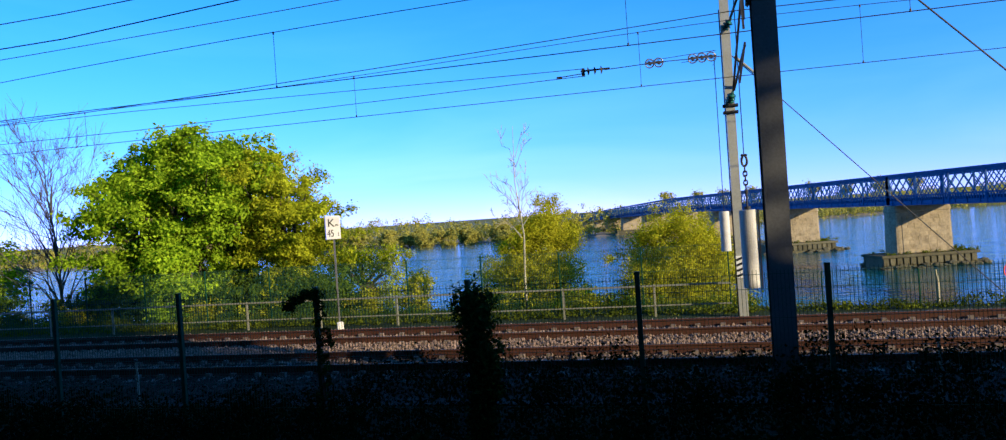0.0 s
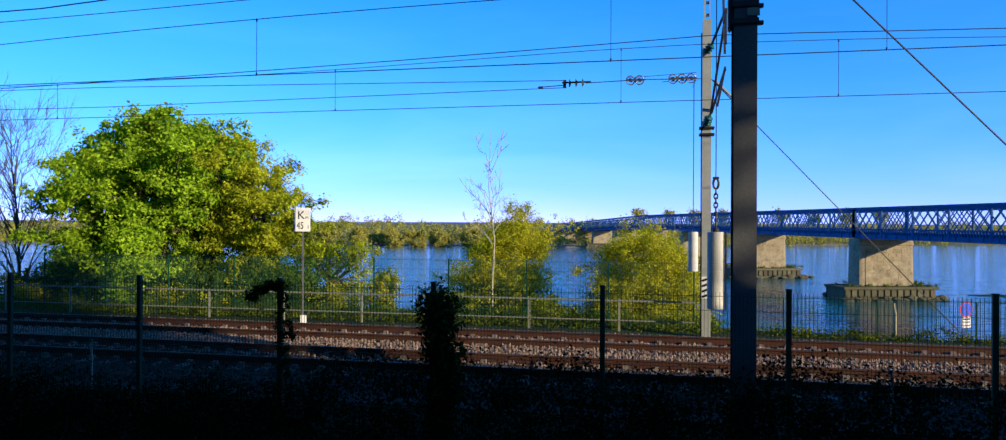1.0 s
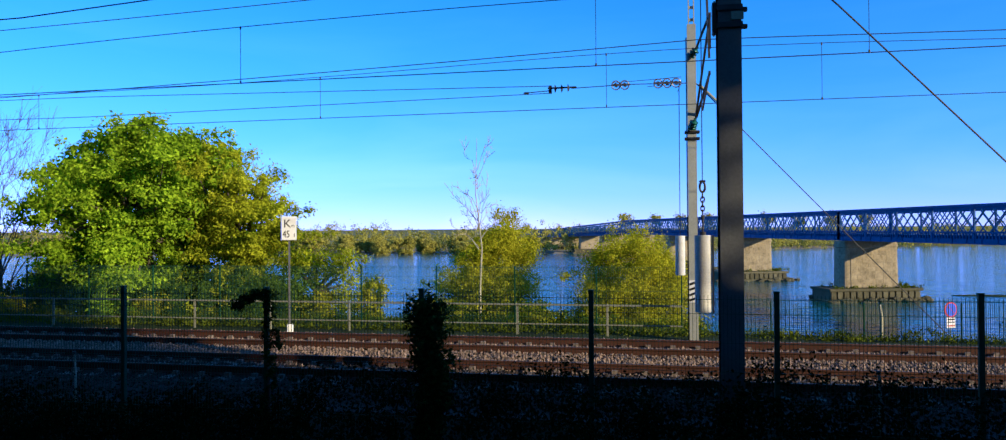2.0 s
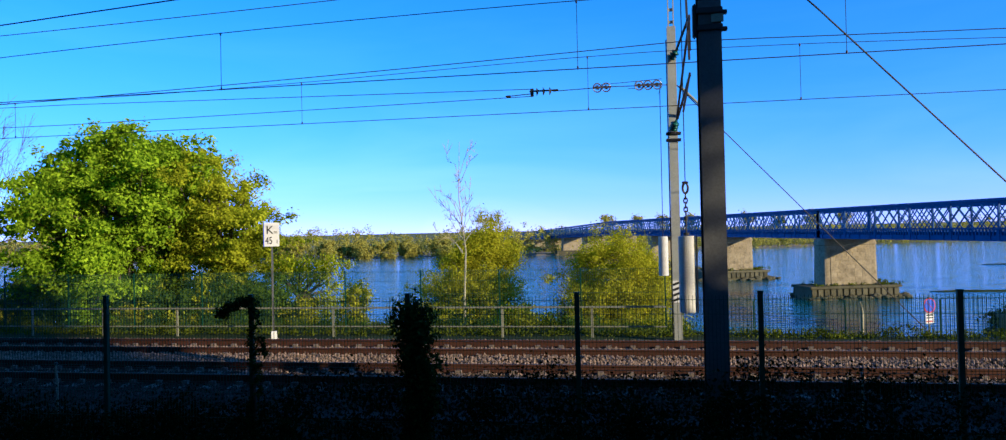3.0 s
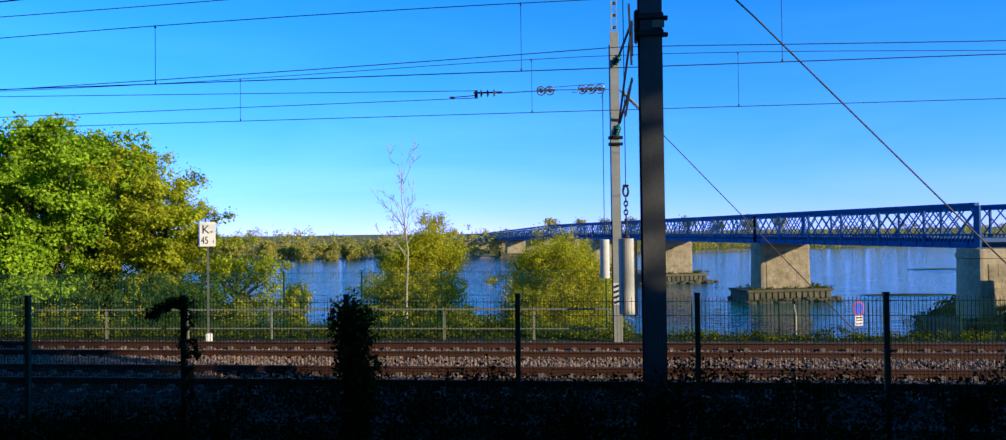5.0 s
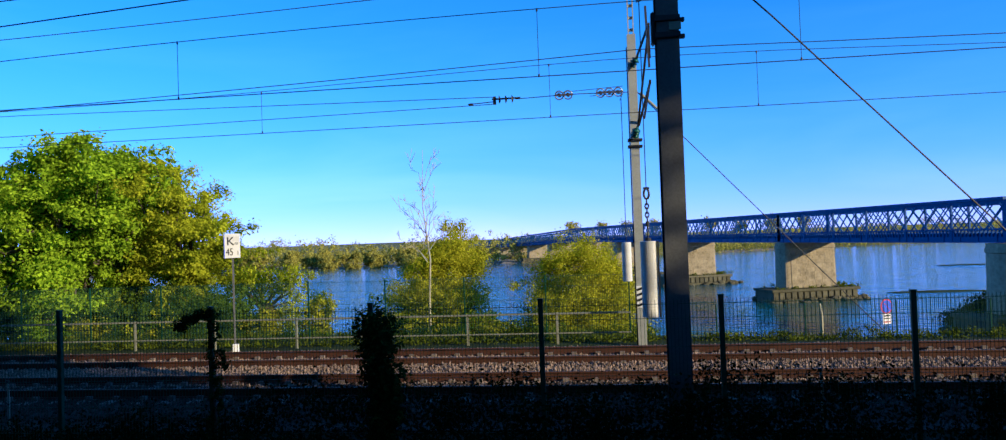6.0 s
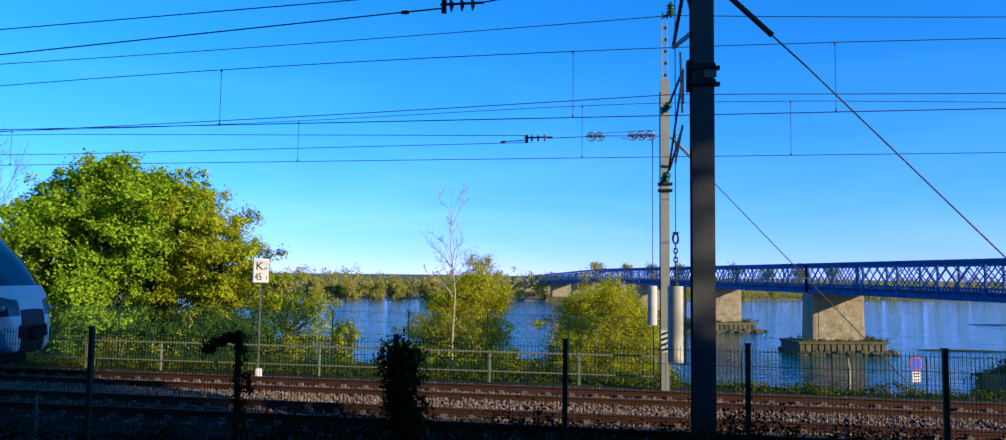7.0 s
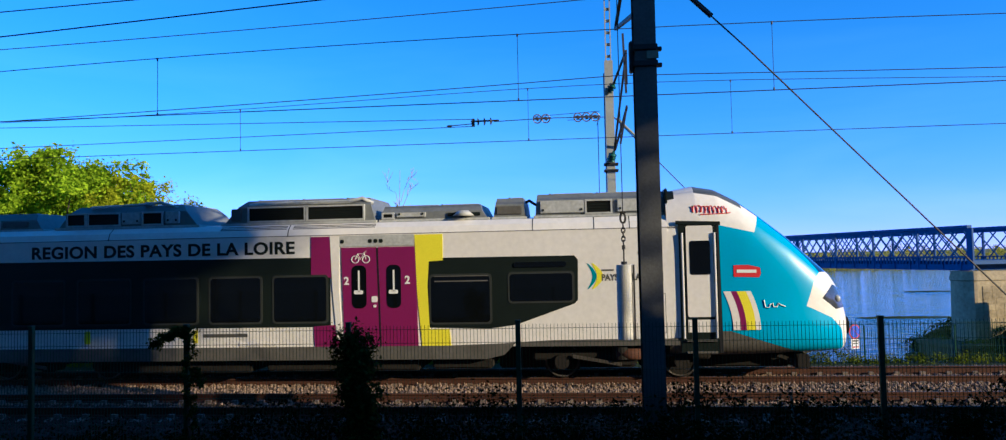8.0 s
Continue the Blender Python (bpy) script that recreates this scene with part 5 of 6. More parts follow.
for m_, x, w in (("t_teal", 0.02, 0.09), ("t_yellow", 0.12, 0.14)):
    arc = [(x + 0.12 * math.sin(u * math.pi), 2.08 + 0.58 * u) for u in [i / 10 for i in range(11)]]
    arc += [(p[0] + w * math.sin(math.pi * (0.1 + 0.8 * (1 - i / 10))), p[1]) for i, p in enumerate(arc[::-1])]
    livery("region_mark", arc, m_, 0.005, both=False)
livery("hatch", rounded(1.0, 1.42, 0.98, 1.55, 0.02), "t_white", 0.006)
livery("step_light", rounded(1.2, 1.42, 2.85, 2.92, 0.03), "t_dark", 0.02)
for x0, x1 in ((-8.7, -7.05), (-6.9, -4.9)):
    for z in (3.615, 3.65, 3.685):
        bm = B()
        y = -1.36 + (z - 3.60) * 0.16 / 0.12
        box(bm, x0 - OFF, x1 - OFF, y - 0.012, y + 0.012, z - 0.008, z + 0.008)
        part("air_slit", bm, M["t_dark"], body, "dark slit of the roof grille")

# bits on the foot of the left windows
for x, w, m_ in ((-9.35, 0.12, "t_yellow"), (-12.1, 0.15, "t_yellow")):
    livery("yellow_mark", [(x, 0.95), (x + w, 0.95), (x + w, 1.25), (x, 1.25)], m_, 0.006)
livery("text_bar", [(-9.1, 1.08), (-8.0, 1.08), (-8.0, 1.16), (-9.1, 1.16)], "t_grey", 0.005)
livery("text_bar", [(-8.2, 0.88), (-7.3, 0.88), (-7.3, 0.95), (-8.2, 0.95)], "t_white", 0.016)

# roof equipment
def roof_unit(x0, x1, z1, w, slope, panels, label):
    """Roof box with a chamfered lid, raked ends and set-in side panels; panels: (start, end, kind)."""
    a0, a1 = x0 - OFF, x1 - OFF
    s0, s1 = slope
    bm = B()
    vs = []
    for sg in (-1, 1):
        vs += [bm.verts.new(v) for v in ((a0, sg * w, 3.72), (a1, sg * w, 3.72), (a1 - s1 * 0.7, sg * w * 0.96, z1 - 0.16), (a1 - s1, sg * w * 0.78, z1), (a0 + s0, sg * w * 0.78, z1), (a0 + s0 * 0.7, sg * w * 0.96, z1 - 0.16))]
    for f in ((0, 1, 2, 5), (5, 2, 3, 4), (6, 11, 8, 7), (11, 10, 9, 8), (4, 3, 9, 10), (1, 7, 8, 2), (2, 8, 9, 3), (0, 5, 11, 6), (5, 4, 10, 11)):
        bm.faces.new([vs[q] for q in f])
    bmesh.ops.recalc_face_normals(bm, faces=bm.faces)
    unit = part("roof_unit", bm, M["t_roof"], train, label)
    bm = B()
    box(bm, a0 - 0.03, a1 + 0.03, -w - 0.05, w + 0.05, 3.73, 3.79, 0.01)
    part("base_rail", bm, M["t_lid"], unit, "pale base rail")
    for u0, u1, kind in panels:
        p0, p1, za, zb = a0 + u0, a0 + u1, 3.84, z1 - 0.20
        bm = B()
        if kind == "louvre":
            box(bm, p0, p1, -w - 0.012, -w + 0.06, za, zb, 0.006)
            part("louvre_recess", bm, M["t_dark"], unit, "dark louvred intake")
            count = max(2, int((zb - za) / 0.055))
            for q in range(count):
                bm = B()
                zz = za + (q + 0.5) * (zb - za) / count
                box(bm, p0 + 0.02, p1 - 0.02, -w - 0.035, -w - 0.01, zz - 0.006, zz + 0.006)
                part("slat", bm, M["t_under"], unit)
            bm = B()
            for c0, c1, d0, d1 in ((p0 - 0.04, p1 + 0.04, zb, zb + 0.04), (p0 - 0.04, p1 + 0.04, za - 0.04, za), (p0 - 0.04, p0, za, zb), (p1, p1 + 0.04, za, zb)):
                box(bm, c0, c1, -w - 0.04, -w + 0.03, d0, d1)
            part("louvre_frame", bm, M["t_lid"], unit, "pale frame round the intake")
        elif kind == "fan":
            box(bm, p0, p1, -w - 0.012, -w + 0.06, za, zb, 0.01)
            part("fan_recess", bm, M["t_dark"], unit, "dark recess")
            bm = B()
            disc(bm, ((p0 + p1) / 2, -w - 0.02, za + 0.06), (0, 0, 1), 0.26, 0.12, 20, 0.12)
            part("fan_cowl", bm, M["t_lid"], unit, "pale round cowl", True)
        elif kind == "hatch":
            box(bm, p0, p1, -w - 0.035, -w + 0.05, za, zb + 0.03, 0.012)
            hatch = part("side_hatch", bm, M["t_lid"], unit, "pale hatch")
            for xx in (p0 + 0.07, p1 - 0.07):
                bm = B()
                box(bm, xx - 0.02, xx + 0.02, -w - 0.05, -w - 0.03, za + 0.05, za + 0.10)
                part("latch", bm, M["t_dark"], hatch)
        else:
            box(bm, p0, p1, -w - 0.02, -w + 0.05, za, zb, 0.02)
            part("side_panel", bm, M["t_grey"], unit, "grey side panel")
    q = 0
    while a0 + s0 + 0.5 + q * 1.1 < a1 - s1:
        bm = B()
        xx = a0 + s0 + 0.3 + q * 1.1
        box(bm, xx - 0.02, xx + 0.02, -w * 0.80, w * 0.80, z1 - 0.005, z1 + 0.02)
        part("lid_seam", bm, M["t_roof"], unit)
        bm = B()
        box(bm, xx + 0.06, min(xx + 1.0, a1 - s1 - 0.04), -w * 0.76, w * 0.76, z1 + 0.001, z1 + 0.016, 0.005)
        part("lid_panel", bm, M["t_lid"], unit, "pale weathered lid panel, brightened for sun and sky on the roof")
        q += 1
    return unit


u = roof_unit(-1.15, 1.85, 4.30, 1.1, (0.05, 0.05), [(0.12, 1.15, "hatch"), (1.2, 1.75, "louvre"), (1.9, 2.85, "hatch")], "grey roof equipment box behind the cab")
bm = B()
disc(bm, (1.95 - OFF, -0.95, 4.05), (1, 0, 0), 0.24, 0.16, 20)
part("bellows", bm, M["t_dark"], u, "black rubber bellows")
roof_unit(-2.15, -1.38, 4.24, 1.0, (0.08, 0.06), [(0.08, 0.68, "panel")], "small grey roof cabinet")
roof_unit(-4.85, -2.25, 4.12, 1.05, (0.06, 0.22), [(0.08, 0.3, "louvre"), (0.4, 1.1, "hatch"), (1.62, 2.4, "fan")], "long low grey roof box")
u = roof_unit(-8.75, -4.95, 4.34, 1.12, (0.55, 0.18), [(0.22, 0.48, "panel"), (0.68, 2.05, "louvre"), (2.15, 3.5, "louvre")], "grey air-conditioning box with long intakes")
bm = B()
tube(bm, [(-8.1 - OFF, -1.0, 4.22), (-7.2 - OFF, -1.06, 4.25), (-5.6 - OFF, -1.06, 4.25), (-5.3 - OFF, -1.0, 4.33), (-5.05 - OFF, -0.95, 4.2)], 0.05, 8)
part("roof_pipe", bm, M["t_lid"], u, "pale pipe along the box", True)
u = roof_unit(-13.05, -9.35, 4.30, 1.12, (0.45, 0.5), [(0.3, 0.75, "louvre"), (0.85, 1.65, "louvre"), (1.72, 2.2, "hatch"), (2.28, 2.75, "louvre"), (2.85, 3.2, "hatch")], "weathered grey roof box with pale lid")
bm = B()
tube(bm, [(-12.2 - OFF, -0.98, 4.28), (-11.0 - OFF, -1.02, 4.31), (-10.4 - OFF, -1.0, 4.36), (-9.9 - OFF, -0.9, 4.2), (-9.6 - OFF, -0.9, 3.9)], 0.04, 8)
disc(bm, (-10.75 - OFF, -0.9, 4.33), (0, 0, 1), 0.10, 0.12, 14)
part("roof_pipe", bm, M["t_lid"], u, "pale pipe and cap on the box", True)
roof_unit(-15.9, -13.5, 4.18, 1.0, (0.2, 0.3), [(0.3, 1.2, "louvre"), (1.3, 2.0, "panel")], "grey roof equipment box")
bm = B()
tube(bm, [(-1.38 - OFF, -0.7, 4.14), (-1.30 - OFF, -0.8, 4.17), (-1.20 - OFF, -0.85, 4.10), (-1.12 - OFF, -0.85, 4.05)], 0.035, 6)
part("roof_cable", bm, M["t_dark"], train)

# nose: lofted shell, cut into its painted and glazed areas
TOP = [(-4.05, 4.30), (-3.4, 4.42), (-2.9, 4.33), (-2.4, 4.06), (-1.99, 3.76), (-1.34, 3.24), (-0.84, 2.78), (-0.34, 2.33), (-0.12, 1.98), (0.0, 1.50)]
BOT = [(-4.05, 0.50), (-2.0, 0.52), (-0.6, 0.53), (-0.15, 0.54), (-0.04, 0.58), (0.0, 0.72)]


def interp(table, x):
    for (xa, za), (xb, zb) in zip(table, table[1:]):
        if x <= xb:
            u = (x - xa) / (xb - xa)
            return za + (zb - za) * max(0, u)
    return table[-1][1]


def nose_width(x):
    u = max(0.0, (x + 2.9) / 3.06)
    return HW * (1 - u ** 2.5) ** (1 / 2.5)


RING = 180


def nose_ring(x):
    w, z0, z1 = nose_width(x), interp(BOT, x), interp(TOP, x)
    fwd = smooth(-3.2, -0.2, x)
    nn = 7.0 - 3.0 * fwd
    pts = []
    for i in range(RING):
        a = math.tau * (i + 0.5) / RING
        c, s = math.cos(a), math.sin(a)
        e = nn if s < 0 else 4.6 - 0.6 * fwd
        yy = w * math.copysign(abs(c) ** (2 / e), c)
        zm = z0 + (z1 - z0) * 0.45
        zz = zm + (z1 - zm if s > 0 else zm - z0) * math.copysign(abs(s) ** (2 / e), s)
        pts.append((x, yy, zz))
    run = [0.0]
    for p, q in zip(pts, pts[1:] + pts[:1]):
        run.append(run[-1] + math.hypot(p[1] - q[1], p[2] - q[2]))
    at = np.linspace(0, run[-1], RING, endpoint=False)
    closed = np.array(pts + pts[:1])
    return [(x, float(np.interp(d, run, closed[:, 1])), float(np.interp(d, run, closed[:, 2]))) for d in at]


def inside(pts, x, z):
    hit = False
    for (xa, za), (xb, zb) in zip(pts, pts[1:] + pts[:1]):
        if (za > z) != (zb > z) and x < xa + (z - za) * (xb - xa) / (zb - za):
            hit = not hit
    return hit


MASK = [(-0.80, 2.22), (-0.52, 2.5), (0.1, 2.4), (0.1, 0.5), (-0.07, 0.5), (-0.16, 1.08), (-0.42, 1.34), (-1.02, 1.62)]
LAMP = [(-0.64, 1.78), (-0.36, 2.08), (-0.06, 1.94), (0.02, 1.56), (-0.3, 1.52)]
DOME_EDGE = ((-2.94, 3.47), (-2.12, 3.28))
SKIRT_EDGE = ((-2.72, 1.10), (-1.05, 0.55))
SCREEN_Y, BROW_Y = 1.0, 1.14
stations = [-4.05 + 3.55 * i / 60 for i in range(61)] + [-0.5 + 0.5 * (1 - (1 - i / 18) ** 2) for i in range(1, 19)]
rings = [nose_ring(x) for x in stations]


def above(edge, x, z):
    (xa, za), (xb, zb) = edge
    return z > za + (zb - za) * (x - xa) / (xb - xa)


def area(x, y, z):
    """Which part of the nose a spot belongs to."""
    if x < -3.72:
        return "dome" if z > 3.45 else ("skirt" if z < 0.95 else "side")
    if x > -3.4 and z > 2.36 and abs(y) < (SCREEN_Y if x > -2.35 else BROW_Y):
        return "screen" if x > -2.35 else "brow"
    if (x < -2.94 and z > 3.47) or (-2.94 <= x < -2.12 + 0.35 * (z - 3.28) and above(DOME_EDGE, x, z)):
        return "dome"
    if x > -0.3 and abs(y) < 0.42 and z < 1.7:
        return "coupler_hatch"
    if inside(LAMP, x, z) and abs(y) > 0.45:
        return "headlamp"
    if inside(MASK, x, z):
        return "mask"
    if x < -1.05 and (z < 1.10 if x < -2.72 else not above(SKIRT_EDGE, x, z)):
        return "skirt"
    if x < -2.94:
        return "side"
    return "turquoise"


AREAS = {"dome": ("t_white", "cab_roof", "white cab roof"), "side": ("t_white", "cab_side", ""), "skirt": ("t_grey", "cab_skirt", "grey cab skirt"), "brow": ("t_brow", "windscreen_brow", "dark grey panel over the windscreen"), "screen": ("t_screen", "windscreen", "dark wraparound windscreen"), "headlamp": ("t_cover", "headlamp", "smoked glazed headlamp"), "mask": ("t_white", "nose_mask", "white nose mask"), "coupler_hatch": ("black", "coupler_recess", "black coupler recess"), "turquoise": ("t_blue", "nose_shell", "glossy turquoise nose shell")}
made = {(k, s): ([], [], {}) for k in AREAS for s in (False, True)}


def add_face(corners):
    cx, cy, cz = (sum(p[i] for p in corners) / len(corners) for i in range(3))
    vs, fs, index = made[area(cx, cy, cz), cy > 0]
    ids = []
    for p in corners:
        if p not in index:
            index[p] = len(vs)
            vs.append(p)
        ids.append(index[p])
    fs.append(ids)


shell = B()
rows = [[shell.verts.new(p) for p in ring] for ring in rings]
for r0, r1 in zip(rows, rows[1:]):
    for i in range(RING):
        shell.faces.new((r0[i], r1[i], r1[(i + 1) % RING], r0[(i + 1) % RING]))
tip = shell.verts.new((0.02, 0.0, 1.2))
for i in range(RING):
    shell.faces.new((rows[-1][i], tip, rows[-1][(i + 1) % RING]))


def cut(pa, pb, x0, x1, z0, z1):
    """Splits the shell along the line pa-pb of the side view, within a box of x and z."""
    d = (pb[0] - pa[0], pb[1] - pa[1])
    near = [f for f in shell.faces if x0 - 0.1 <= f.calc_center_median().x <= x1 + 0.1 and z0 - 0.12 <= f.calc_center_median().z <= z1 + 0.12]
    geom = list({v for f in near for v in f.verts}) + list({e for f in near for e in f.edges}) + near
    bmesh.ops.bisect_plane(shell, geom=geom, dist=1e-5, plane_co=(pa[0], 0, pa[1]), plane_no=Vector((-d[1], 0, d[0])).normalized())


for outline in (MASK, LAMP):
    for pa, pb in zip(outline, outline[1:] + outline[:1]):
        cut(pa, pb, min(pa[0], pb[0]), max(pa[0], pb[0]), min(pa[1], pb[1]), max(pa[1], pb[1]))
cut(*DOME_EDGE, -2.94, -2.0, 3.2, 3.5)
cut((-2.12, 3.28), (-1.77, 4.28), -2.2, -1.7, 3.2, 4.3)
cut(*SKIRT_EDGE, -2.72, -1.05, 0.5, 1.1)
cut((-4.05, 3.47), (-2.94, 3.47), -4.05, -2.94, 3.4, 3.5)
cut((-4.05, 1.10), (-2.72, 1.10), -4.05, -2.72, 1.0, 1.2)
for x in (-3.72, -3.4, -2.94, -2.35, -0.3):
    cut((x, 0), (x, 1), x, x, 0, 5)
cut((-1.2, 2.36), (0, 2.36), -1.2, 0.0, 2.3, 2.4)
for y in (-SCREEN_Y, -BROW_Y, -0.42, 0.42, BROW_Y, SCREEN_Y):
    bmesh.ops.bisect_plane(shell, geom=list(shell.verts) + list(shell.edges) + list(shell.faces), dist=1e-5, plane_co=(0, y, 0), plane_no=(0, 1, 0))
for f in shell.faces:
    add_face([tuple(round(c, 5) for c in v.co) for v in f.verts])
shell.free()
cab = new("cab")
cab.parent = train
tagged(cab, "rounded driving cab with turquoise nose")
for key, (m_, name, label) in AREAS.items():
    halves = [made[key, False], made[key, True]]
    if key not in ("side", "headlamp"):
        for s in (True,):
            vs, fs, index = halves[0]
            for face in halves[1][1]:
                ids = []
                for p in (halves[1][0][q] for q in face):
                    if p not in index:
                        index[p] = len(vs)
                        vs.append(p)
                    ids.append(index[p])
                fs.append(ids)
        halves = halves[:1]
    for vs, fs, _ in halves:
        if not fs:
            continue
        o = raw(name, vs, fs, M[m_], cab)
        o.data.shade_smooth()
        if label:
            tagged(o, label)
for s in (-1, 1):
    for x, r in ((-0.27, 0.085),):
        bm = B()
        bmesh.ops.create_uvsphere(bm, u_segments=14, v_segments=8, radius=r, matrix=Matrix.Translation((x + 0.02, s * (nose_width(x) - 0.06), 1.74 + 0.2 * (x + 0.33))))
        part("lamp_lens", bm, M["t_lamp"], cab, "clear lamp lens", True)
bm = B()
box(bm, -0.35, 0.12, -0.16, 0.16, 0.95, 1.2, 0.03)
disc(bm, (0.14, 0, 1.08), (1, 0, 0), 0.2, 0.14, 18)
for y in (-0.42, 0.42):
    box(bm, -0.3, 0.05, y - 0.09, y + 0.09, 0.95, 1.3, 0.03)
part("coupler", bm, M["t_under"], cab, "black front coupler")
# cab door and its frame, logo plates
for s in (-1, 1):
    def plate_on(name, pts, m_, depth, label="", parent=cab, s=s):
        bm = B()
        poly(bm, [(x - OFF, z) for x, z in pts], depth, s * HW, s)
        return part(name, bm, M[m_], parent, label)
    plate_on("door_surround", [(2.08, 0.62), (2.92, 0.62), (2.92, 3.50), (2.08, 3.50)], "t_dark", 0.006)
    door = plate_on("cab_door", rounded(2.24, 2.83, 1.42, 3.46, 0.04), "t_white", 0.022, "white cab door")
    plate_on("door_window", rounded(2.31, 2.76, 2.36, 3.12, 0.05), "t_glass", 0.028, parent=door)
    for x in (2.15, 2.86):
        bm = B()
        tube(bm, [(x - OFF, s * (HW + 0.05), 0.95), (x - OFF, s * (HW + 0.05), 3.3)], 0.024, 8)
        part("grab_rail", bm, M["t_white"], cab, "pale upright grab rail")
    plate_on("kick_panel", [(2.24, 1.08), (2.83, 1.08), (2.83, 1.36), (2.24, 1.36)], "t_white", 0.016)
    for z in (0.62, 0.88):
        bm = B()
        box(bm, 2.2 - OFF, 2.86 - OFF, min(s * HW, s * (HW + 0.06)), max(s * HW, s * (HW + 0.06)), z, z + 0.04)
        part("step", bm, M["t_grey"], cab)
    plate_on("cab_gutter", [(2.02, 3.50), (3.0, 3.46), (3.0, 3.54), (2.02, 3.58)], "t_dark", 0.03)
    plate_on("gap_seal", [(2.92, 0.62), (2.99, 0.62), (2.97, 3.48), (2.92, 3.48)], "black", 0.012)
for pts, m_, dd in (([(1.28, 1.07), (1.76, 1.07), (1.76, 1.96), (1.28, 1.96)], "t_grey", 0.003), ([(1.292, 1.082), (1.748, 1.082), (1.748, 1.948), (1.292, 1.948)], "t_white", 0.006), ([(1.46, 1.80), (1.6, 1.80), (1.6, 1.84), (1.46, 1.84)], "t_dark", 0.009)):
    bm = B()
    poly(bm, [(x - OFF, z) for x, z in pts], dd, -HW, -1)
    part("service_hatch" if m_ != "t_dark" else "hatch_latch", bm, M[m_], body)
def on_nose(name, pts, m_, lift, label):
    """A small plate bent onto the tapering nose."""
    bm = B()
    vs = [bm.verts.new((x, -nose_width(x) - lift, z)) for x, z in pts]
    bm.faces.new(vs)
    r = bmesh.ops.extrude_face_region(bm, geom=list(bm.faces))
    bmesh.ops.translate(bm, verts=[v for v in r["geom"] if isinstance(v, bmesh.types.BMVert)], vec=(0, -0.004, 0))
    bmesh.ops.recalc_face_normals(bm, faces=bm.faces)
    return part(name, bm, M[m_], cab, label)


def stripe(x0, x1):
    """A leaning stripe that curves down the cab side."""
    zs = [1.12 + 0.86 * i / 8 for i in range(9)]
    left = [(x0 + 0.20 * (1 - ((z - 1.12) / 0.86) ** 2), z) for z in zs]
    right = [(x1 + 0.20 * (1 - ((z - 1.12) / 0.86) ** 2), z) for z in zs]
    return left + right[::-1]


for x0, x1, m_, label in ((-2.86, -2.70, "t_white", "white stripe"), (-2.70, -2.57, "t_purple", "plum stripe"), (-2.57, -2.37, "t_yellow", "yellow stripe"), (-2.37, -2.26, "t_white", "white stripe")):
    on_nose("livery_stripe", stripe(x0, x1), m_, 0.006, label)
on_nose("operator_plate", [(-2.62, 2.30), (-2.06, 2.28), (-2.02, 2.36), (-2.04, 2.50), (-2.3, 2.56), (-2.62, 2.56)], "red", 0.004, "red operator plate")
on_nose("plate_mark", [(-2.55, 2.39), (-2.12, 2.38), (-2.12, 2.45), (-2.55, 2.46)], "white", 0.010, "pale bar on the plate")
bm = B()
tube(bm, [(x, -nose_width(x) - 0.012, z) for x, z in ((-1.98, 1.78), (-1.95, 1.62), (-1.88, 1.60), (-1.84, 1.68), (-1.78, 1.70), (-1.77, 1.62), (-1.70, 1.62), (-1.66, 1.70), (-1.60, 1.66), (-1.5, 1.62))], 0.014, 5)
part("service_mark", bm, M["white"], cab, "small white scribble-like mark")
bm = B()
rr = random.Random(2)
pts = [(-3.5 + 0.011 * i + 0.035 * math.sin(i * 0.75), 3.84 + 0.085 * math.cos(i * 0.75 + rr.uniform(-0.9, 0.9)) - 0.0005 * i) for i in range(72)] + [(-2.62, 3.74), (-2.8, 3.72), (-3.3, 3.71)]


def shell_y(x, z):
    ring = [p for p in nose_ring(x) if p[1] < 0 and p[2] > 2]
    return min(ring, key=lambda p: abs(p[2] - z))[1]


tube(bm, [(x, shell_y(x, z) - 0.012, z) for x, z in pts], 0.011, 5)
part("graffiti", bm, M["red"], cab, "red scrawled tag on the cab roof")
bm = B()
box(bm, -4.06, -4.0, -1.25, 1.25, 3.5, 4.34, 0.02)
part("dome_bulkhead", bm, M["t_dark"], cab)


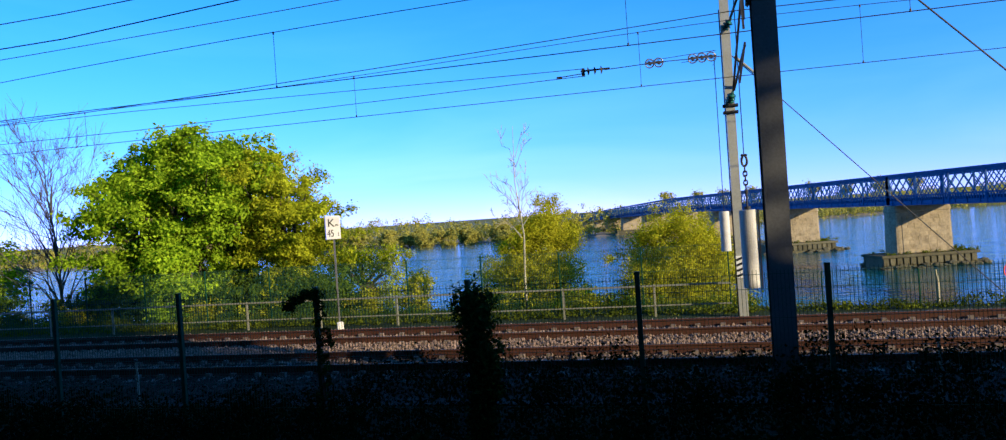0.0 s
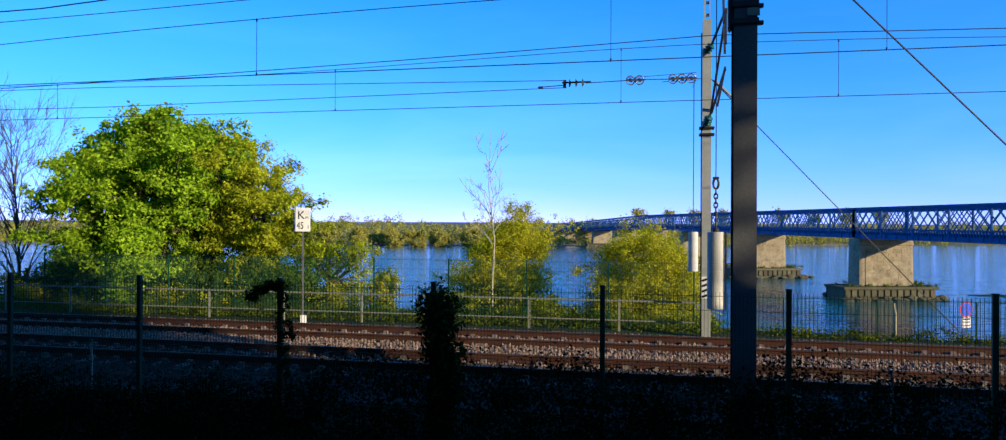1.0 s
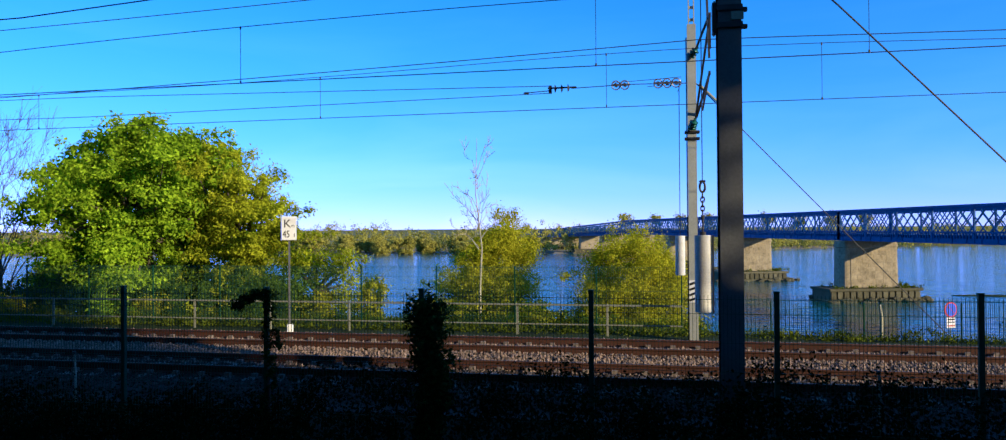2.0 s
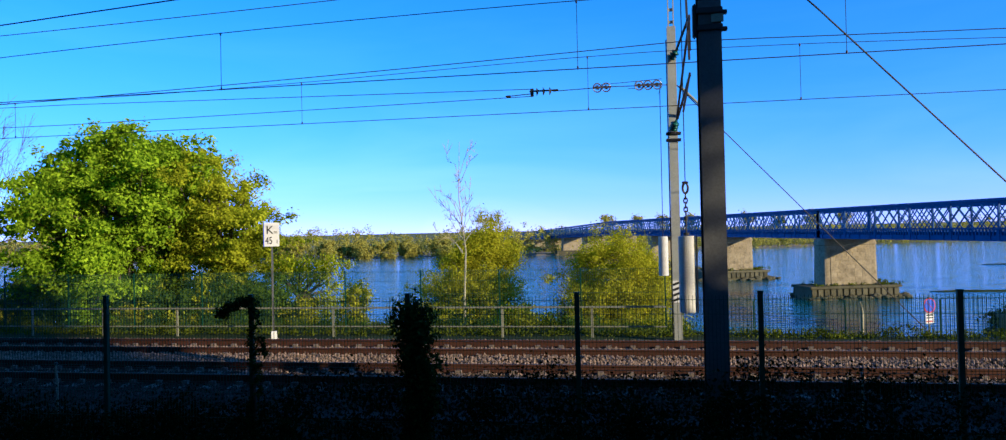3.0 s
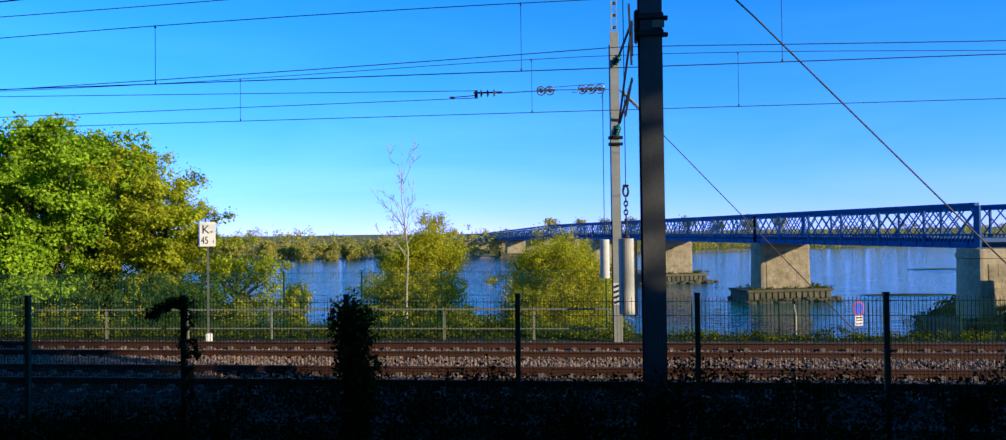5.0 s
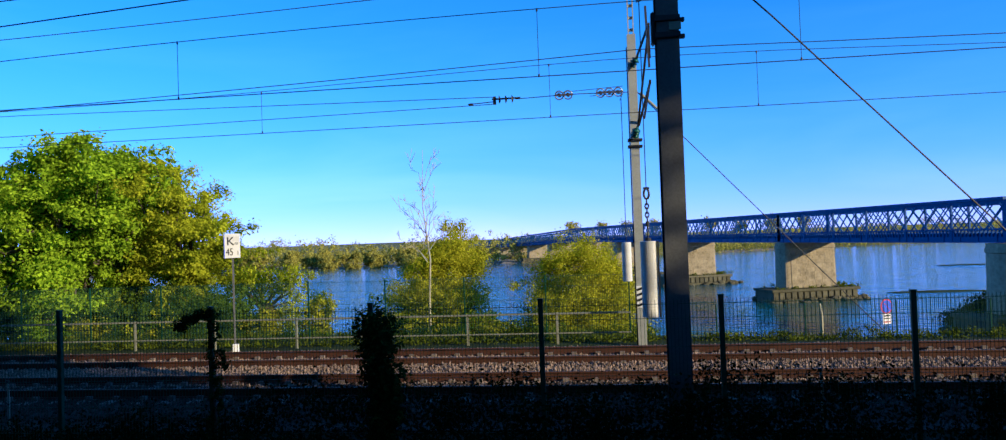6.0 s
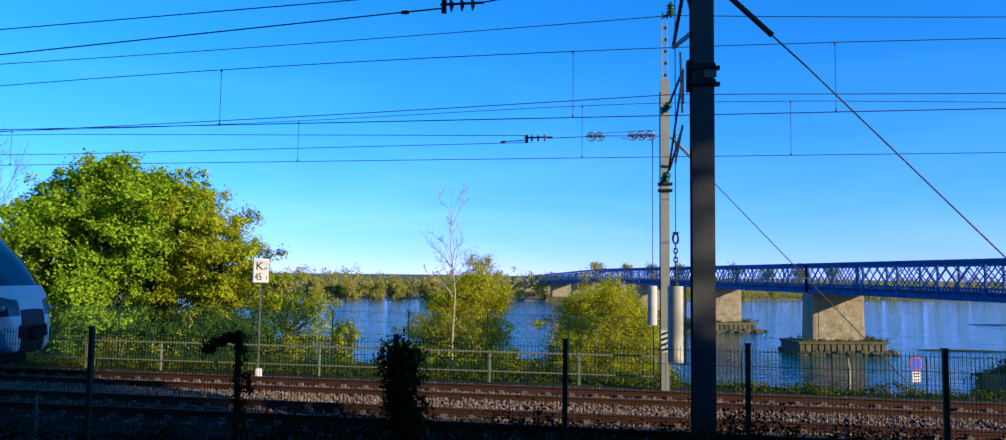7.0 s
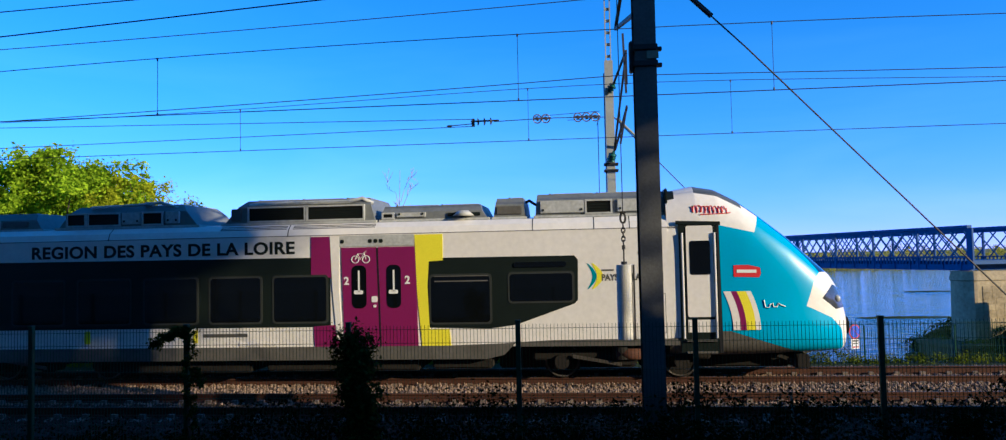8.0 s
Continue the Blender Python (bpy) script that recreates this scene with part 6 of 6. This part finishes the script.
# bogies
def bogie(xc):
    bg = new("bogie")
    bg.parent, bg.location = train, (xc, 0, 0)
    bm = B()
    for s in (-1, 1):
        box(bm, -2.0, 2.0, s * 1.08 - 0.09, s * 1.08 + 0.09, 0.46, 0.68, 0.03)
        box(bm, -0.35, 0.35, s * 1.1 - 0.14, s * 1.1 + 0.14, 0.3, 0.6, 0.05)
        disc(bm, (0.0, s * 1.2, 0.62), (0, 0, 1), 0.2, 0.28, 16)
        disc(bm, (0.75, s * 1.22, 0.55), (1, 0.1, 0), 0.05, 0.9, 10)
    box(bm, -0.3, 0.3, -1.0, 1.0, 0.4, 0.7)
    part("bogie_frame", bm, M["t_under"], bg)
    for s in (-1, 1):
        bm = B()
        disc(bm, (0.15, s * 1.27, 0.60), (1, 0, 0), 0.13, 0.55, 18)
        part("air_tank", bm, M["rust"], bg, "small brown air tank", True)
        bm = B()
        beam(bm, (-1.1, s * 1.25, 0.55), (0.0, s * 1.25, 0.36), 0.07)
        part("damper", bm, M["t_wheel"], bg, "dusty damper rod")
    for x in (-1.35, 1.35):
        bm = B()
        disc(bm, (x, 0, 0.42), (0, 1, 0), 0.07, 2.0, 10)
        part("axle", bm, M["t_under"], bg)
        for s in (-1, 1):
            bm = B()
            disc(bm, (x, s * 0.76, 0.42), (0, 1, 0), 0.42, 0.12, 32)
            disc(bm, (x, s * 0.69, 0.42), (0, 1, 0), 0.45, 0.03, 32)
            disc(bm, (x, s * 1.1, 0.42), (0, 1, 0), 0.17, 0.24, 16)
            part("wheel", bm, M["t_under"], bg)
            bm = B()
            tube(bm, [(x + 0.38 * math.cos(q), s * 0.83, 0.42 + 0.38 * math.sin(q)) for q in [math.tau * i / 24 for i in range(25)]], 0.025, 5)
            part("wheel_rim", bm, M["t_wheel"], bg, "bright worn wheel rim")


# dark filler blocks, added to stand in for the darkness under the car
for x0, x1 in ((-2.1, 1.1), (1.2, 4.6)):
    bm = B()
    box(bm, x0 - OFF, x1 - OFF, -0.6, 0.6, 0.2, 0.79, 0.04)
    part("underframe_box", bm, M["t_under"], train)
bogie(0.75 - OFF)
bogie(-13.2 - OFF)
for x0, x1, z0 in ((-11.6, -8.0, 0.22), (-7.6, -3.9, 0.25), (-3.6, -2.2, 0.28)):
    bm = B()
    box(bm, x0 - OFF, x1 - OFF, -1.25, 1.25, z0, 0.5, 0.04)
    part("underframe_box", bm, M["t_under"], train)
bm = B()
box(bm, -1.2, -0.9, -0.9, 0.9, 0.18, 0.5, 0.03)
beam(bm, (-1.6, -0.8, 0.5), (-1.0, -0.7, 0.25), 0.08)
beam(bm, (-1.6, 0.8, 0.5), (-1.0, 0.7, 0.25), 0.08)
part("track_guard", bm, M["t_under"], train)
bm = B()
for i in range(5):
    box(bm, CAR_BACK - 0.9 + i * 0.17, CAR_BACK - 0.8 + i * 0.17, -1.2, 1.2, 0.7, 3.6)
part("gangway", bm, M["t_dark"], train, "black rubber gangway bellows")


def motions():
    walk(train, [(0.0, pose(-172.6, TRACK_FAR, 0)), (6.5, pose(-27.55, TRACK_FAR, 0)), (7.0, pose(-16.4, TRACK_FAR, 0)), (7.5, pose(-5.25, TRACK_FAR, 0)), (7.9, pose(3.66, TRACK_FAR, 0)), (8.0, pose(5.88, TRACK_FAR, 0))])


motions()
